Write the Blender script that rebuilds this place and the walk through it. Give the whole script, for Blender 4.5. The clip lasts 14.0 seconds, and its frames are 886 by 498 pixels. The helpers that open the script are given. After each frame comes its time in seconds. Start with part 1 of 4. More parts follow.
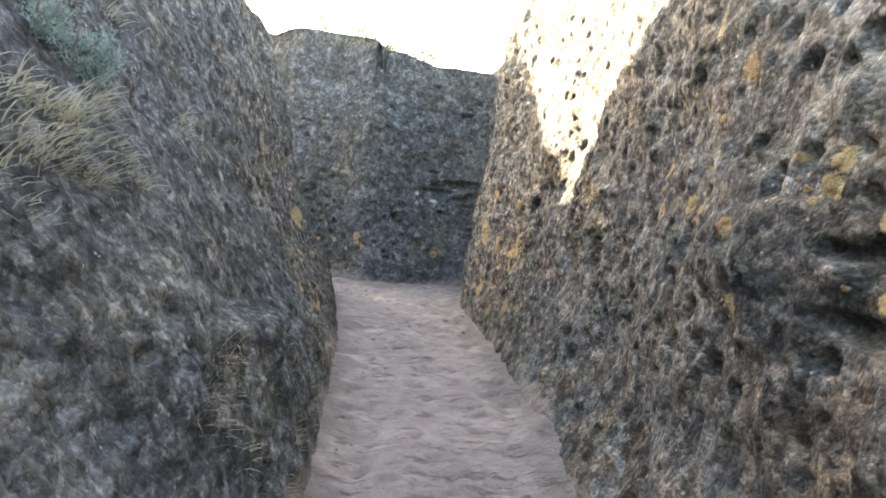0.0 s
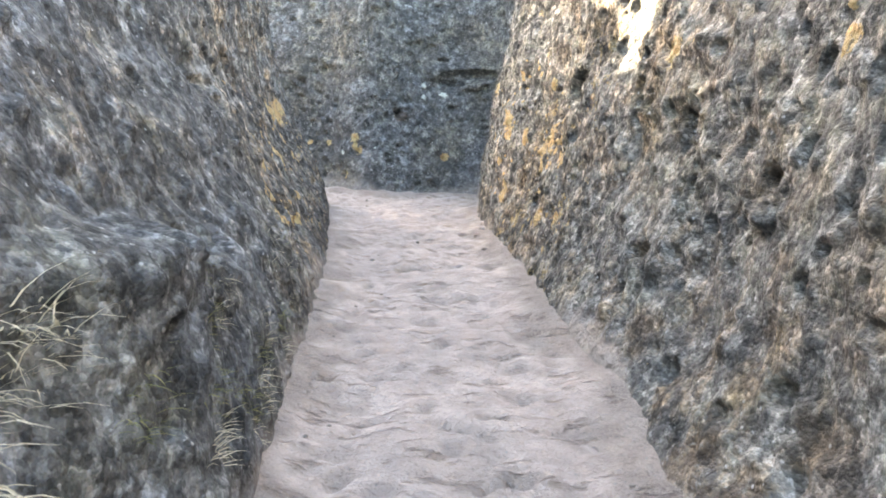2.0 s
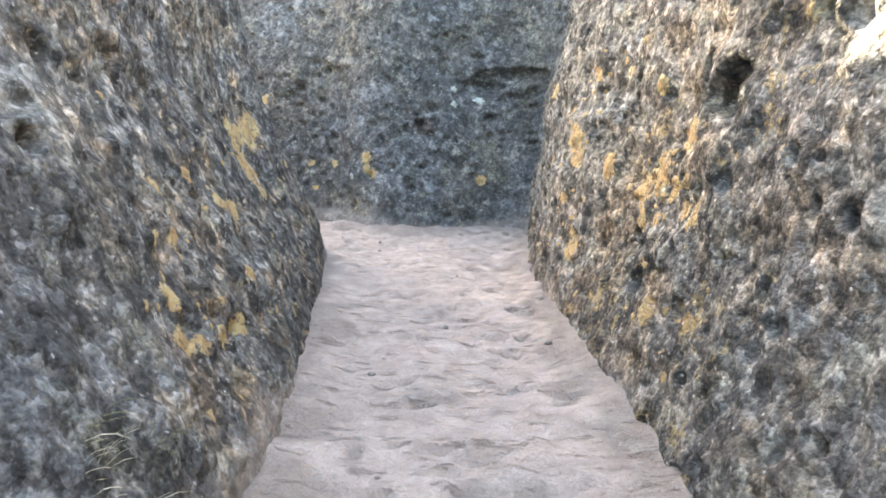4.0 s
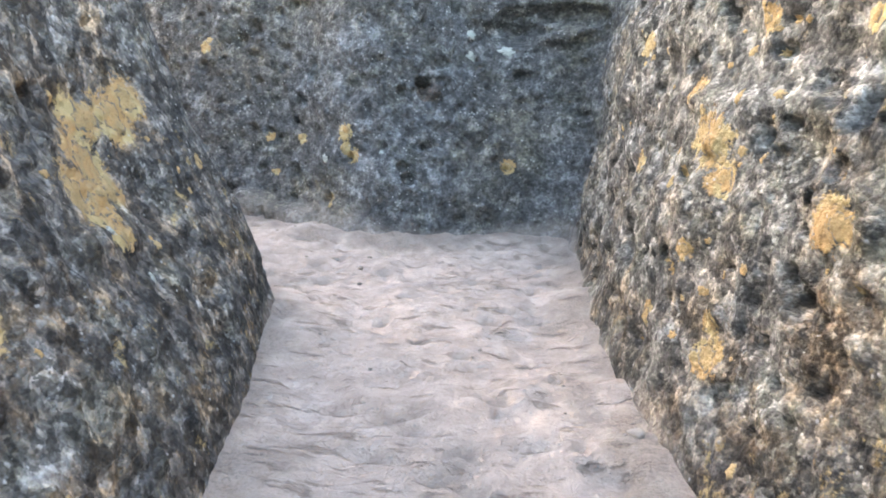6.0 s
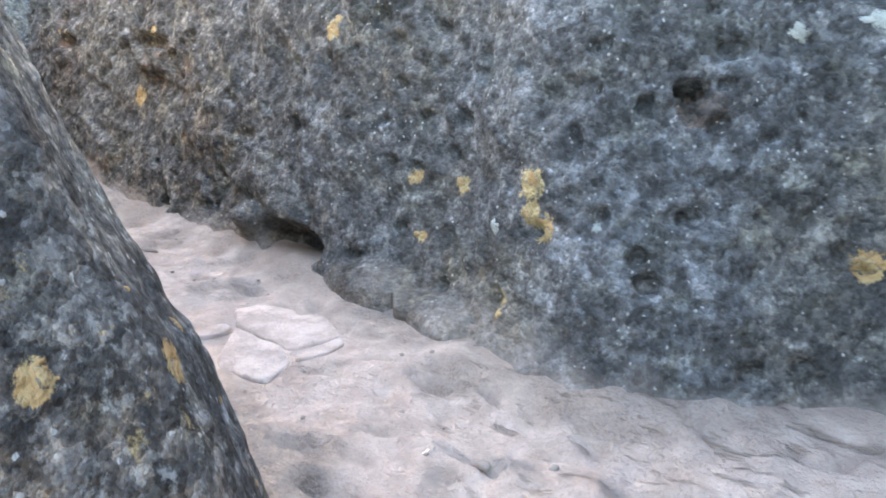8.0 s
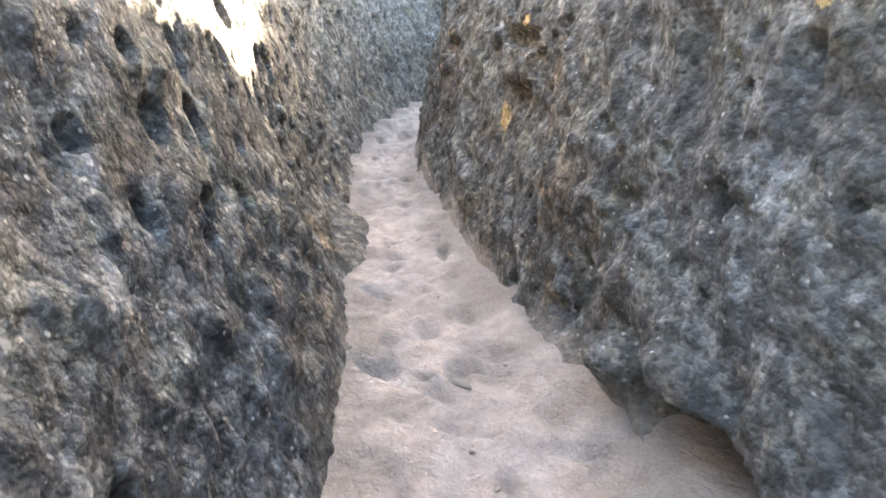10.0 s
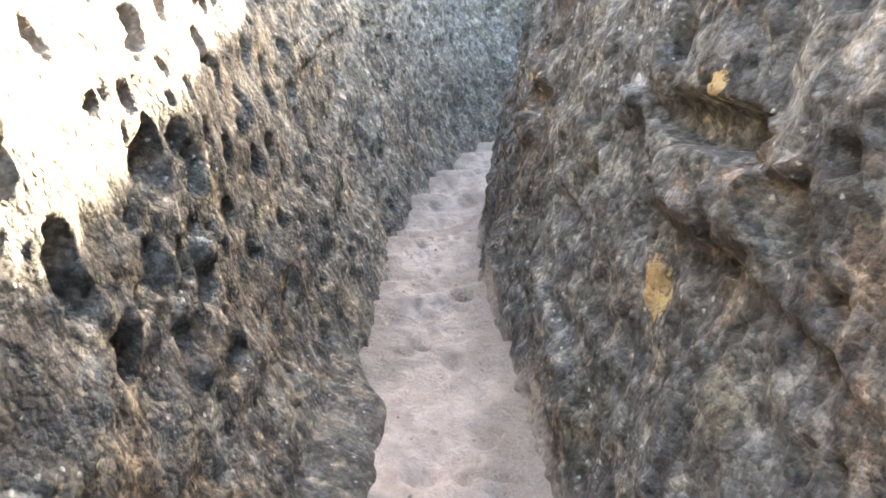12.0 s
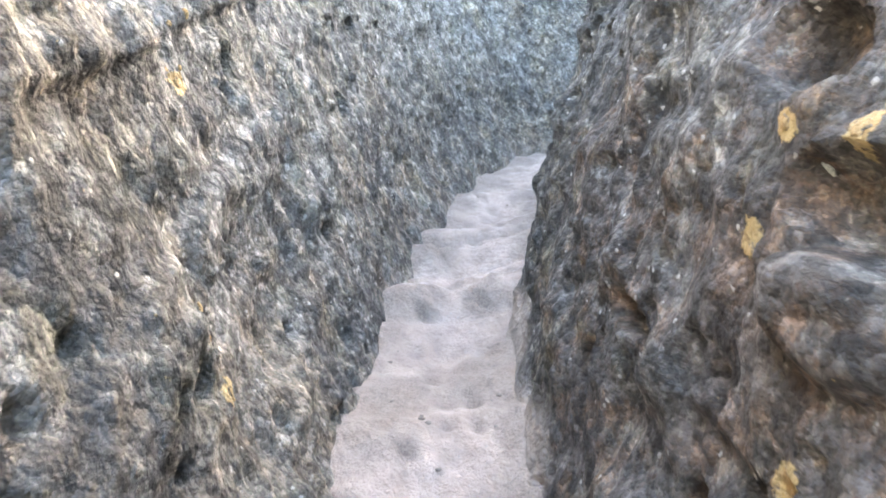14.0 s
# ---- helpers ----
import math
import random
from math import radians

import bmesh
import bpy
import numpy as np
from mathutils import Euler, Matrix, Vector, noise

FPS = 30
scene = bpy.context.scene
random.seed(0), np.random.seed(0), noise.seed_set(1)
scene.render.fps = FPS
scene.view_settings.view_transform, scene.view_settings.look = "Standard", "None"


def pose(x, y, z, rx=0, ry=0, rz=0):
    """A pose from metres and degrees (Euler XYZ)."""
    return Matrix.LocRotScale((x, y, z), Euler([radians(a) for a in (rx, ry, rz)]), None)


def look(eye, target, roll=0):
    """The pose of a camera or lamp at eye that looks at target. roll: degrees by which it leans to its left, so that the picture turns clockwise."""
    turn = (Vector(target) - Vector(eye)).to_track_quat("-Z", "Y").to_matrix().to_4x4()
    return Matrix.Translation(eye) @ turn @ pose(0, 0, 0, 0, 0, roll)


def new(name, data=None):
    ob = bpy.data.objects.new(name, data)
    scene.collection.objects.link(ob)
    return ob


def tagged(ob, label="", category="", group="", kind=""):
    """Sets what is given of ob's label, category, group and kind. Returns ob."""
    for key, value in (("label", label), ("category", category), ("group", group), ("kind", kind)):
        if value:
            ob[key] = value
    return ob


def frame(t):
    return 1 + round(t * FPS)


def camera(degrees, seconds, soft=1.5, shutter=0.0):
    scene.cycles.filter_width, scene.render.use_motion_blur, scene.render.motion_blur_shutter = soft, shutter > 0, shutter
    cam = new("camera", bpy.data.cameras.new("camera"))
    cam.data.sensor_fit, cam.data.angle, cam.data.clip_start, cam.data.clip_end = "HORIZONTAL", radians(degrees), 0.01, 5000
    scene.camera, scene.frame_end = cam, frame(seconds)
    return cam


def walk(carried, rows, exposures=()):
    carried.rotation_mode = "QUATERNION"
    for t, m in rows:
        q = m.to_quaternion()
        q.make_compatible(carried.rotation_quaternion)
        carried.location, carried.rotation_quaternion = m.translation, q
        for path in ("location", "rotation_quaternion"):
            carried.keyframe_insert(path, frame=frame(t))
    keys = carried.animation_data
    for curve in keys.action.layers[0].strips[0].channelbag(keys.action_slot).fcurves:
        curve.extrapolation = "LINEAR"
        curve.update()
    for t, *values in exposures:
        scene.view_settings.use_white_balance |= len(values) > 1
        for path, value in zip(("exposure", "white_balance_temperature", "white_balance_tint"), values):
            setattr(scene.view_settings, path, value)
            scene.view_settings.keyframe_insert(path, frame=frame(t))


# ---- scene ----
cam = camera(64.9, 14.0, soft=1.8, shutter=0.1)
METRES, EYE, TILT, LEAN, TURN = 15.0, 1.45, 2.0, -1.0, 0.0
ROWS = [
    (0.0, 0.0, 0.0, 0.0, 0.0, 0.0, -0.0),
    (0.5, 0.0043, 0.0196, -0.0082, 3.3, -3.79, 1.48),
    (1.0, 0.004, 0.0362, -0.0094, 2.69, -3.18, 1.79),
    (1.5, -0.0043, 0.0663, -0.0097, 1.96, -6.2, -1.17),
    (2.0, -0.0021, 0.0954, -0.0084, 0.87, -7.23, 1.24),
    (2.5, -0.0002, 0.1277, -0.0009, 2.85, -6.26, 1.33),
    (5.0, -0.0107, 0.302, 0.0146, 3.8, -8.95, 2.61),
    (5.5, -0.0115, 0.335, 0.0222, 5.52, -10.47, 1.9),
    (6.0, -0.0192, 0.3765, 0.0261, 3.69, -11.85, 1.42),
    (6.5, -0.022, 0.4181, 0.0266, 5.72, -11.4, 2.2),
    (7.0, -0.025, 0.4589, 0.0294, 10.16, -12.04, 0.87),
    (7.5, -0.0351, 0.5035, 0.0375, 11.08, -13.85, 2.26),
    (8.0, -0.0401, 0.5386, 0.0402, 22.47, -13.56, 2.19),
    (8.5, -0.0506, 0.5724, 0.0401, 33.64, -13.86, 0.18),
    (9.0, -0.0674, 0.6043, 0.0422, 43.75, -14.54, 2.93),
    (11.5, -0.2012, 0.7134, 0.0646, 64.07, -10.78, 5.17),
    (12.0, -0.2293, 0.7307, 0.0698, 63.65, -11.02, 5.73),
    (12.5, -0.2594, 0.7462, 0.0718, 65.96, -10.03, 5.17),
    (13.0, -0.3033, 0.76, 0.0736, 62.1, -12.19, 6.31),
    (13.5, -0.3462, 0.7814, 0.0786, 61.64, -11.41, 6.28),
    (14.0, -0.3827, 0.7988, 0.0834, 61.19, -11.43, 5.12),
]
EXPOSURES = [(0.0, 0.15, 7850), (0.5, 0.7, 7850), (1.0, 0.95, 7850), (1.5, 0.97, 7850), (2.5, 1.06, 7850), (5.0, 0.98, 7700), (6.5, 1.0, 7500), (7.5, 1.05, 7400), (8.0, 1.12, 7250), (9.0, 1.15, 7600), (11.5, 1.03, 7700), (12.5, 1.05, 7700), (13.5, 1.42, 7400), (14.0, 1.52, 7300)]
BASE_STOPS = 3.6
walk(cam, [(t, pose(0, 0, EYE, TILT, LEAN, TURN) @ pose(METRES * x, METRES * y, METRES * z, 90 + pitch, roll, yaw)) for t, x, y, z, yaw, pitch, roll in ROWS],
     [(t, BASE_STOPS + e, warmth, 10) for t, e, warmth in EXPOSURES])

# ---- daylight ----
SUN_LEFT, SUN_UP = 42.0, 18.5          # degrees left of +y, degrees above the horizon
world = bpy.data.worlds.new("world")
scene.world = world
world.use_nodes = True
wn = world.node_tree
sky = wn.nodes.new("ShaderNodeTexSky")
sky.sky_type = "NISHITA"
sky.sun_disc = False
sky.sun_elevation = radians(SUN_UP)
sky.sun_rotation = radians(-SUN_LEFT)
sky.dust_density = 3.0
wn.links.new(sky.outputs[0], wn.nodes["Background"].inputs[0])
wn.nodes["Background"].inputs[1].default_value = 0.12
sun = new("sun", bpy.data.lights.new("sun", "SUN"))
sun.data.energy, sun.data.angle, sun.data.color = 5.0, radians(0.6), (1.0, 0.9, 0.74)
SUN_DIR = Vector((-math.sin(radians(SUN_LEFT)) * math.cos(radians(SUN_UP)), math.cos(radians(SUN_LEFT)) * math.cos(radians(SUN_UP)), math.sin(radians(SUN_UP))))
sun.matrix_world = look(Vector((0, 8, 5)) + SUN_DIR * 30, (0, 8, 5))


# ---- noise in bulk ----
def hash01(ix, iy, iz, seed):
    h = (ix.astype(np.int64) * 73856093) ^ (iy.astype(np.int64) * 19349663) ^ (iz.astype(np.int64) * 83492791) ^ (seed * 2654435)
    h = (h ^ (h >> 13)) * 1274126177 & 0x7FFFFFFF
    h = (h ^ (h >> 15)) * 2246822519 & 0x7FFFFFFF
    return ((h ^ (h >> 14)) & 0xFFFFF) / float(0xFFFFF)


def vnoise(p, size, seed=0):
    """Value noise from -1 to 1 on an array of places, with features about size metres across."""
    q = p / size
    i = np.floor(q).astype(np.int64)
    f = q - i
    f = f * f * f * (f * (f * 6 - 15) + 10)
    out = 0.0
    for dx in (0, 1):
        for dy in (0, 1):
            for dz in (0, 1):
                w = (f[..., 0] if dx else 1 - f[..., 0]) * (f[..., 1] if dy else 1 - f[..., 1]) * (f[..., 2] if dz else 1 - f[..., 2])
                out = out + w * hash01(i[..., 0] + dx, i[..., 1] + dy, i[..., 2] + dz, seed)
    return out * 2 - 1


def fbm(p, size, octaves=3, seed=0, fall=0.5):
    out, a = 0.0, 1.0
    for k in range(octaves):
        out = out + a * vnoise(p + 17.3 * k, size / 2 ** k, seed + k)
        a *= fall
    return out


def smooth01(a, b, x):
    t = np.clip((x - a) / (b - a), 0, 1)
    return t * t * (3 - 2 * t)


# ---- materials ----
class Nodes:
    """A small builder for one node material."""

    def __init__(self, name):
        self.mat = bpy.data.materials.new(name)
        self.mat.use_nodes = True
        self.t = self.mat.node_tree
        self.bsdf = self.t.nodes["Principled BSDF"]
        self.coord = self.t.nodes.new("ShaderNodeTexCoord").outputs["Object"]

    def put(self, value, socket):
        if isinstance(value, (int, float)):
            socket.default_value = value
        elif isinstance(value, tuple):
            socket.default_value = (*value, 1.0) if len(value) == 3 else value
        else:
            self.t.links.new(value, socket)

    def noise(self, scale, detail=4.0, rough=0.55, stretch=None):
        n = self.t.nodes.new("ShaderNodeTexNoise")
        n.inputs["Scale"].default_value, n.inputs["Detail"].default_value, n.inputs["Roughness"].default_value = scale, detail, rough
        self.t.links.new(self.stretched(stretch), n.inputs["Vector"])
        return n.outputs["Fac"]

    def stretched(self, stretch):
        if not stretch:
            return self.coord
        m = self.t.nodes.new("ShaderNodeMapping")
        m.inputs["Scale"].default_value = stretch
        self.t.links.new(self.coord, m.inputs["Vector"])
        return m.outputs[0]

    def cells(self, scale, wobble=0.0):
        v = self.t.nodes.new("ShaderNodeTexVoronoi")
        v.inputs["Scale"].default_value = scale
        vec = self.coord
        if wobble:
            n = self.t.nodes.new("ShaderNodeTexNoise")
            n.inputs["Scale"].default_value = scale * 1.6
            self.t.links.new(self.coord, n.inputs["Vector"])
            m = self.t.nodes.new("ShaderNodeMixRGB")
            m.blend_type = "ADD"
            m.inputs[0].default_value = wobble
            self.t.links.new(self.coord, m.inputs[1])
            self.t.links.new(n.outputs["Color"], m.inputs[2])
            vec = m.outputs[0]
        self.t.links.new(vec, v.inputs["Vector"])
        return v

    def ramp(self, fac, a, b, lo=0.0, hi=1.0):
        r = self.t.nodes.new("ShaderNodeMapRange")
        r.interpolation_type = "SMOOTHSTEP"
        for k, v in zip(("From Min", "From Max", "To Min", "To Max"), (a, b, lo, hi)):
            self.put(v, r.inputs[k])
        self.put(fac, r.inputs["Value"])
        return r.outputs[0]

    def math(self, op, a, b=0.0):
        m = self.t.nodes.new("ShaderNodeMath")
        m.operation = op
        self.put(a, m.inputs[0]), self.put(b, m.inputs[1])
        return m.outputs[0]

    def mix(self, fac, a, b, how="MIX"):
        m = self.t.nodes.new("ShaderNodeMixRGB")
        m.blend_type = how
        self.put(fac, m.inputs[0]), self.put(a, m.inputs[1]), self.put(b, m.inputs[2])
        return m.outputs[0]

    def attr(self, name):
        a = self.t.nodes.new("ShaderNodeAttribute")
        a.attribute_name = name
        return a.outputs["Fac"]

    def chance(self):
        return self.t.nodes.new("ShaderNodeObjectInfo").outputs["Random"]

    def island(self):
        return self.t.nodes.new("ShaderNodeNewGeometry").outputs["Random Per Island"]

    def done(self, color, rough=0.9, height=None, depth=0.01, strength=1.0, spec=0.3):
        self.put(color, self.bsdf.inputs["Base Color"])
        self.put(rough, self.bsdf.inputs["Roughness"])
        self.bsdf.inputs["Specular IOR Level"].default_value = spec
        if height is not None:
            b = self.t.nodes.new("ShaderNodeBump")
            b.inputs["Distance"].default_value, b.inputs["Strength"].default_value = depth, strength
            self.t.links.new(height, b.inputs["Height"])
            self.t.links.new(b.outputs[0], self.bsdf.inputs["Normal"])
        return self.mat


def rock_material():
    m = Nodes("weathered_rock")
    big, mid, fine = m.noise(1.1, 4), m.noise(5, 4, 0.6), m.noise(120, 4, 0.7)
    v1, v2 = m.cells(26, wobble=0.022), m.cells(58, wobble=0.010)
    base = m.mix(m.ramp(mid, 0.36, 0.64), (0.138, 0.129, 0.112), (0.222, 0.209, 0.183))
    cool = m.math("MULTIPLY", m.ramp(big, 0.36, 0.60), m.attr("cool"))
    base = m.mix(cool, base, m.mix(m.ramp(m.noise(9, 4, 0.6), 0.38, 0.62), (0.120, 0.127, 0.136), (0.215, 0.222, 0.232)))
    # iron-brown weathering
    brown = m.math("MULTIPLY", m.ramp(m.noise(3.6, 6, 0.7), 0.42, 0.60), m.attr("ochre"))
    base = m.mix(m.math("MULTIPLY", brown, 0.85), base, m.mix(m.ramp(m.noise(14, 4, 0.65), 0.35, 0.65), (0.120, 0.085, 0.058), (0.31, 0.225, 0.145)))
    # raw red-brown rock where the crust has broken away
    raw = m.ramp(m.math("ADD", m.attr("scar"), m.math("MULTIPLY", m.math("SUBTRACT", m.noise(11, 5, 0.7), 0.5), 1.1)), 0.42, 0.62)
    base = m.mix(m.math("MULTIPLY", raw, 0.85), base, m.mix(m.ramp(m.noise(20, 4, 0.65), 0.35, 0.65), (0.072, 0.048, 0.036), (0.165, 0.112, 0.082)))
    # black crust in ragged blotches
    blotch = m.math("ADD", m.noise(7.5, 7, 0.74), m.math("MULTIPLY", m.math("SUBTRACT", m.attr("crust"), 0.6), 0.20))
    base = m.mix(m.math("MULTIPLY", m.ramp(blotch, 0.47, 0.60), m.math("MULTIPLY", m.attr("crust"), 0.80)), base, m.mix(fine, (0.040, 0.041, 0.045), (0.088, 0.087, 0.086)))
    # a mosaic of crusts a few centimetres across, then pebbles and grains, each of its own tone
    m1, m2 = m.cells(11, wobble=0.10), m.cells(21, wobble=0.05)
    patchy = m.math("SUBTRACT", 1.0, m.math("MULTIPLY", m.attr("even"), 0.65))
    base = m.mix(patchy, base, m.ramp(m1.outputs["Color"], 0.22, 0.78, 0.55, 1.38), "MULTIPLY")
    base = m.mix(patchy, base, m.ramp(m2.outputs["Color"], 0.22, 0.78, 0.54, 1.38), "MULTIPLY")
    base = m.mix(patchy, base, m.ramp(m.noise(34, 5, 0.74), 0.32, 0.68, 0.62, 1.32), "MULTIPLY")
    base = m.mix(1.0, base, m.ramp(v1.outputs["Color"], 0.2, 0.8, 0.78, 1.20), "MULTIPLY")
    base = m.mix(1.0, base, m.ramp(v2.outputs["Color"], 0.2, 0.8, 0.74, 1.22), "MULTIPLY")
    olive = m.ramp(m.noise(4.3, 5, 0.7), 0.50, 0.64, 0.0, 0.40)
    base = m.mix(olive, base, m.mix(1.0, base, (1.02, 1.02, 0.78), "MULTIPLY"))
    # pale bloom
    pale = m.math("MULTIPLY", m.ramp(m.noise(19, 6, 0.72), 0.54, 0.66), m.ramp(m.noise(2.3, 3), 0.42, 0.62))
    base = m.mix(m.math("MULTIPLY", m.math("MULTIPLY", pale, patchy), 0.55), base, m.mix(m.ramp(big, 0.35, 0.6), (0.37, 0.355, 0.31), (0.40, 0.42, 0.42)))
    # thin films of lichen between the crusts
    film = m.math("ADD", m.noise(10, 7, 0.76), m.math("MULTIPLY", m.math("SUBTRACT", m.attr("lichen"), 0.5), 0.42))
    yellow = m.mix(m.ramp(mid, 0.4, 0.6), (0.37, 0.235, 0.105), (0.40, 0.305, 0.15))
    base = m.mix(m.ramp(film, 0.50, 0.60, 0.0, 0.75), base, m.mix(1.0, yellow, m.ramp(v2.outputs["Color"], 0.0, 1.0, 0.7, 1.2), "MULTIPLY"))
    ragged = m.math("ADD", m.attr("spot"), m.math("MULTIPLY", m.math("SUBTRACT", m.noise(30, 5, 0.7), 0.5), 1.7))
    base = m.mix(m.ramp(ragged, 0.30, 0.50, 0.0, 0.9), base, m.mix(m.ramp(m.noise(8, 2), 0.4, 0.6), (0.43, 0.275, 0.125), (0.46, 0.355, 0.18)))
    # small sharp highlights, painted as white flecks
    glint = m.math("MULTIPLY", m.ramp(v2.outputs["Distance"], 0.44, 0.25), m.math("GREATER_THAN", m.ramp(v2.outputs["Color"], 0, 1), m.ramp(m.noise(2.5, 3), 0.40, 0.7, 0.985, 0.90)))
    base = m.mix(m.math("MULTIPLY", glint, 0.6), base, (0.48, 0.48, 0.46))
    # sand dust at the foot; also the paling that boosts the sunlit honeycomb
    base = m.mix(m.attr("dust_and_sun"), base, m.mix(mid, (0.30, 0.25, 0.215), (0.46, 0.39, 0.345)))
    h = m.math("ADD", m.math("MULTIPLY", fine, 0.22), m.math("MULTIPLY", m.noise(30, 4, 0.6), 0.7))
    h = m.math("ADD", h, m.math("MULTIPLY", v1.outputs["Distance"], -0.50))
    h = m.math("ADD", h, m.math("MULTIPLY", v2.outputs["Distance"], -0.30))
    h = m.math("ADD", h, m.math("MULTIPLY", m2.outputs["Distance"], -0.5))
    return m.done(base, 0.9, h, 0.020, 1.0, 0.25)


def sand_material():
    m = Nodes("trodden_sand")
    big, mid, fine = m.noise(1.3, 4), m.noise(9, 5, 0.6), m.noise(90, 4, 0.7)
    base = m.mix(m.ramp(mid, 0.3, 0.7), (0.45, 0.362, 0.316), (0.63, 0.526, 0.466))
    base = m.mix(m.ramp(big, 0.4, 0.68, 0.0, 0.55), base, (0.42, 0.352, 0.318))
    base = m.mix(m.ramp(fine, 0.52, 0.75, 0.0, 0.5), base, (0.27, 0.215, 0.185))
    # hollows across the way, their shadow painted in as darker sand
    shaded_marks = m.ramp(m.noise(1.0, 5, 0.62, stretch=(6, 21, 6)), 0.57, 0.68)
    shaded_marks = m.math("MULTIPLY", shaded_marks, m.attr("cross"))
    base = m.mix(m.math("MULTIPLY", shaded_marks, 0.5), base, (0.24, 0.185, 0.155))
    v = m.cells(60)
    grit = m.math("MULTIPLY", m.ramp(v.outputs["Distance"], 0.35, 0.2), m.math("LESS_THAN", m.ramp(v.outputs["Color"], 0, 1), 0.05))
    base = m.mix(grit, base, m.mix(mid, (0.12, 0.10, 0.09), (0.7, 0.66, 0.62)))
    # dirt along the wall feet, plus shade painted inside the dents
    base = m.mix(m.attr("litter_and_shade"), base, m.mix(m.ramp(fine, 0.35, 0.65), (0.12, 0.10, 0.085), (0.30, 0.25, 0.22)))
    h = m.math("ADD", m.noise(13, 5, 0.62), m.math("MULTIPLY", fine, 0.3))
    h = m.math("ADD", h, m.math("MULTIPLY", m.noise(5.5, 3, 0.5), 0.8))
    h = m.math("SUBTRACT", h, m.math("MULTIPLY", shaded_marks, 0.5))
    h = m.math("ADD", h, m.math("MULTIPLY", m.noise(38, 4, 0.7), 0.35))
    return m.done(base, 0.95, h, 0.05, 1.0, 0.2)


def crust_material(name, a, b, under):
    """Lichen that thins out raggedly towards its rim and lets the rock show through."""
    m = Nodes(name)
    fine = m.noise(120, 4, 0.7)
    c = m.mix(m.chance(), a, b)
    c = m.mix(m.ramp(m.noise(26, 4, 0.65), 0.40, 0.62), c, tuple(0.78 * v for v in b))
    c = m.mix(m.ramp(fine, 0.48, 0.70, 0, 0.7), c, tuple(0.45 * v for v in a))
    gap = m.math("ADD", m.attr("rim"), m.math("MULTIPLY", m.math("SUBTRACT", m.noise(48, 6, 0.75), 0.5), 1.5))
    rock = m.mix(m.ramp(m.noise(60, 4, 0.7), 0.35, 0.65), tuple(0.55 * v for v in under), tuple(1.35 * v for v in under))
    c = m.mix(m.ramp(gap, 0.66, 0.95), c, rock)
    return m.done(c, 0.95, m.math("ADD", fine, m.noise(45, 3, 0.6)), 0.010, 1.0, 0.15)


def stone_material():
    m = Nodes("loose_stone")
    mid, fine = m.noise(14, 5, 0.6), m.noise(90, 4, 0.65)
    c = m.mix(m.chance(), (0.22, 0.19, 0.165), (0.36, 0.31, 0.275))
    c = m.mix(m.ramp(mid, 0.45, 0.65, 0, 0.6), c, (0.14, 0.12, 0.105))
    return m.done(c, 0.92, m.math("ADD", mid, m.math("MULTIPLY", fine, 0.4)), 0.012, 1.0, 0.25)


def slab_material():
    m = Nodes("worn_slab")
    mid, fine = m.noise(9, 5, 0.6), m.noise(90, 4, 0.65)
    c = m.mix(m.ramp(mid, 0.35, 0.65), (0.44, 0.36, 0.32), (0.62, 0.525, 0.475))
    c = m.mix(m.ramp(fine, 0.52, 0.75, 0, 0.55), c, (0.32, 0.26, 0.23))
    return m.done(c, 0.95, m.math("ADD", mid, m.math("MULTIPLY", fine, 0.4)), 0.03, 1.0, 0.2)


def plant_material(name, a, b, gloss=0.6):
    m = Nodes(name)
    c = m.mix(m.island(), a, b)
    c = m.mix(m.ramp(m.noise(30, 3), 0.4, 0.7, 0, 0.4), c, tuple(0.6 * v for v in a))
    m.done(c, gloss, spec=0.25)
    thin = m.t.nodes.new("ShaderNodeBsdfTranslucent")
    m.put(c, thin.inputs["Color"])
    both = m.t.nodes.new("ShaderNodeMixShader")
    both.inputs[0].default_value = 0.45
    m.t.links.new(m.bsdf.outputs[0], both.inputs[1])
    m.t.links.new(thin.outputs[0], both.inputs[2])
    m.t.links.new(both.outputs[0], m.t.nodes["Material Output"].inputs["Surface"])
    return m.mat


def soil_material():
    m = Nodes("dry_ground")
    c = m.mix(m.ramp(m.noise(0.7, 6, 0.6), 0.35, 0.65), (0.20, 0.17, 0.12), (0.30, 0.27, 0.18))
    c = m.mix(m.ramp(m.noise(9, 5, 0.6), 0.45, 0.7), c, (0.13, 0.14, 0.07))
    return m.done(c, 0.95, m.noise(14, 6, 0.65), 0.05, 1.0, 0.2)


ROCK, SAND, SOIL = rock_material(), sand_material(), soil_material()
CRUST = crust_material("lichen_crust", (0.46, 0.29, 0.135), (0.48, 0.355, 0.19), (0.165, 0.152, 0.130))
PALE_CRUST = crust_material("pale_lichen_crust", (0.40, 0.47, 0.44), (0.55, 0.57, 0.53), (0.15, 0.15, 0.15))
STONE, SLAB = stone_material(), slab_material()
STRAW = plant_material("dry_grass", (0.60, 0.53, 0.37), (0.82, 0.75, 0.58))
MOSSY = plant_material("green_grass", (0.14, 0.15, 0.06), (0.34, 0.32, 0.13))
SAGE = plant_material("grey_green_leaf", (0.22, 0.31, 0.28), (0.42, 0.52, 0.48))
LEAF = plant_material("green_leaf", (0.05, 0.09, 0.025), (0.12, 0.17, 0.05))
BARK = stone_material()
BARK.name = "bark"


# ---- plan ----
def floor_z(x, y):
    """The path climbs gently ahead and to the side passage."""
    return 0.115 * y - 0.059 * np.minimum(x, 0.0) - 0.01


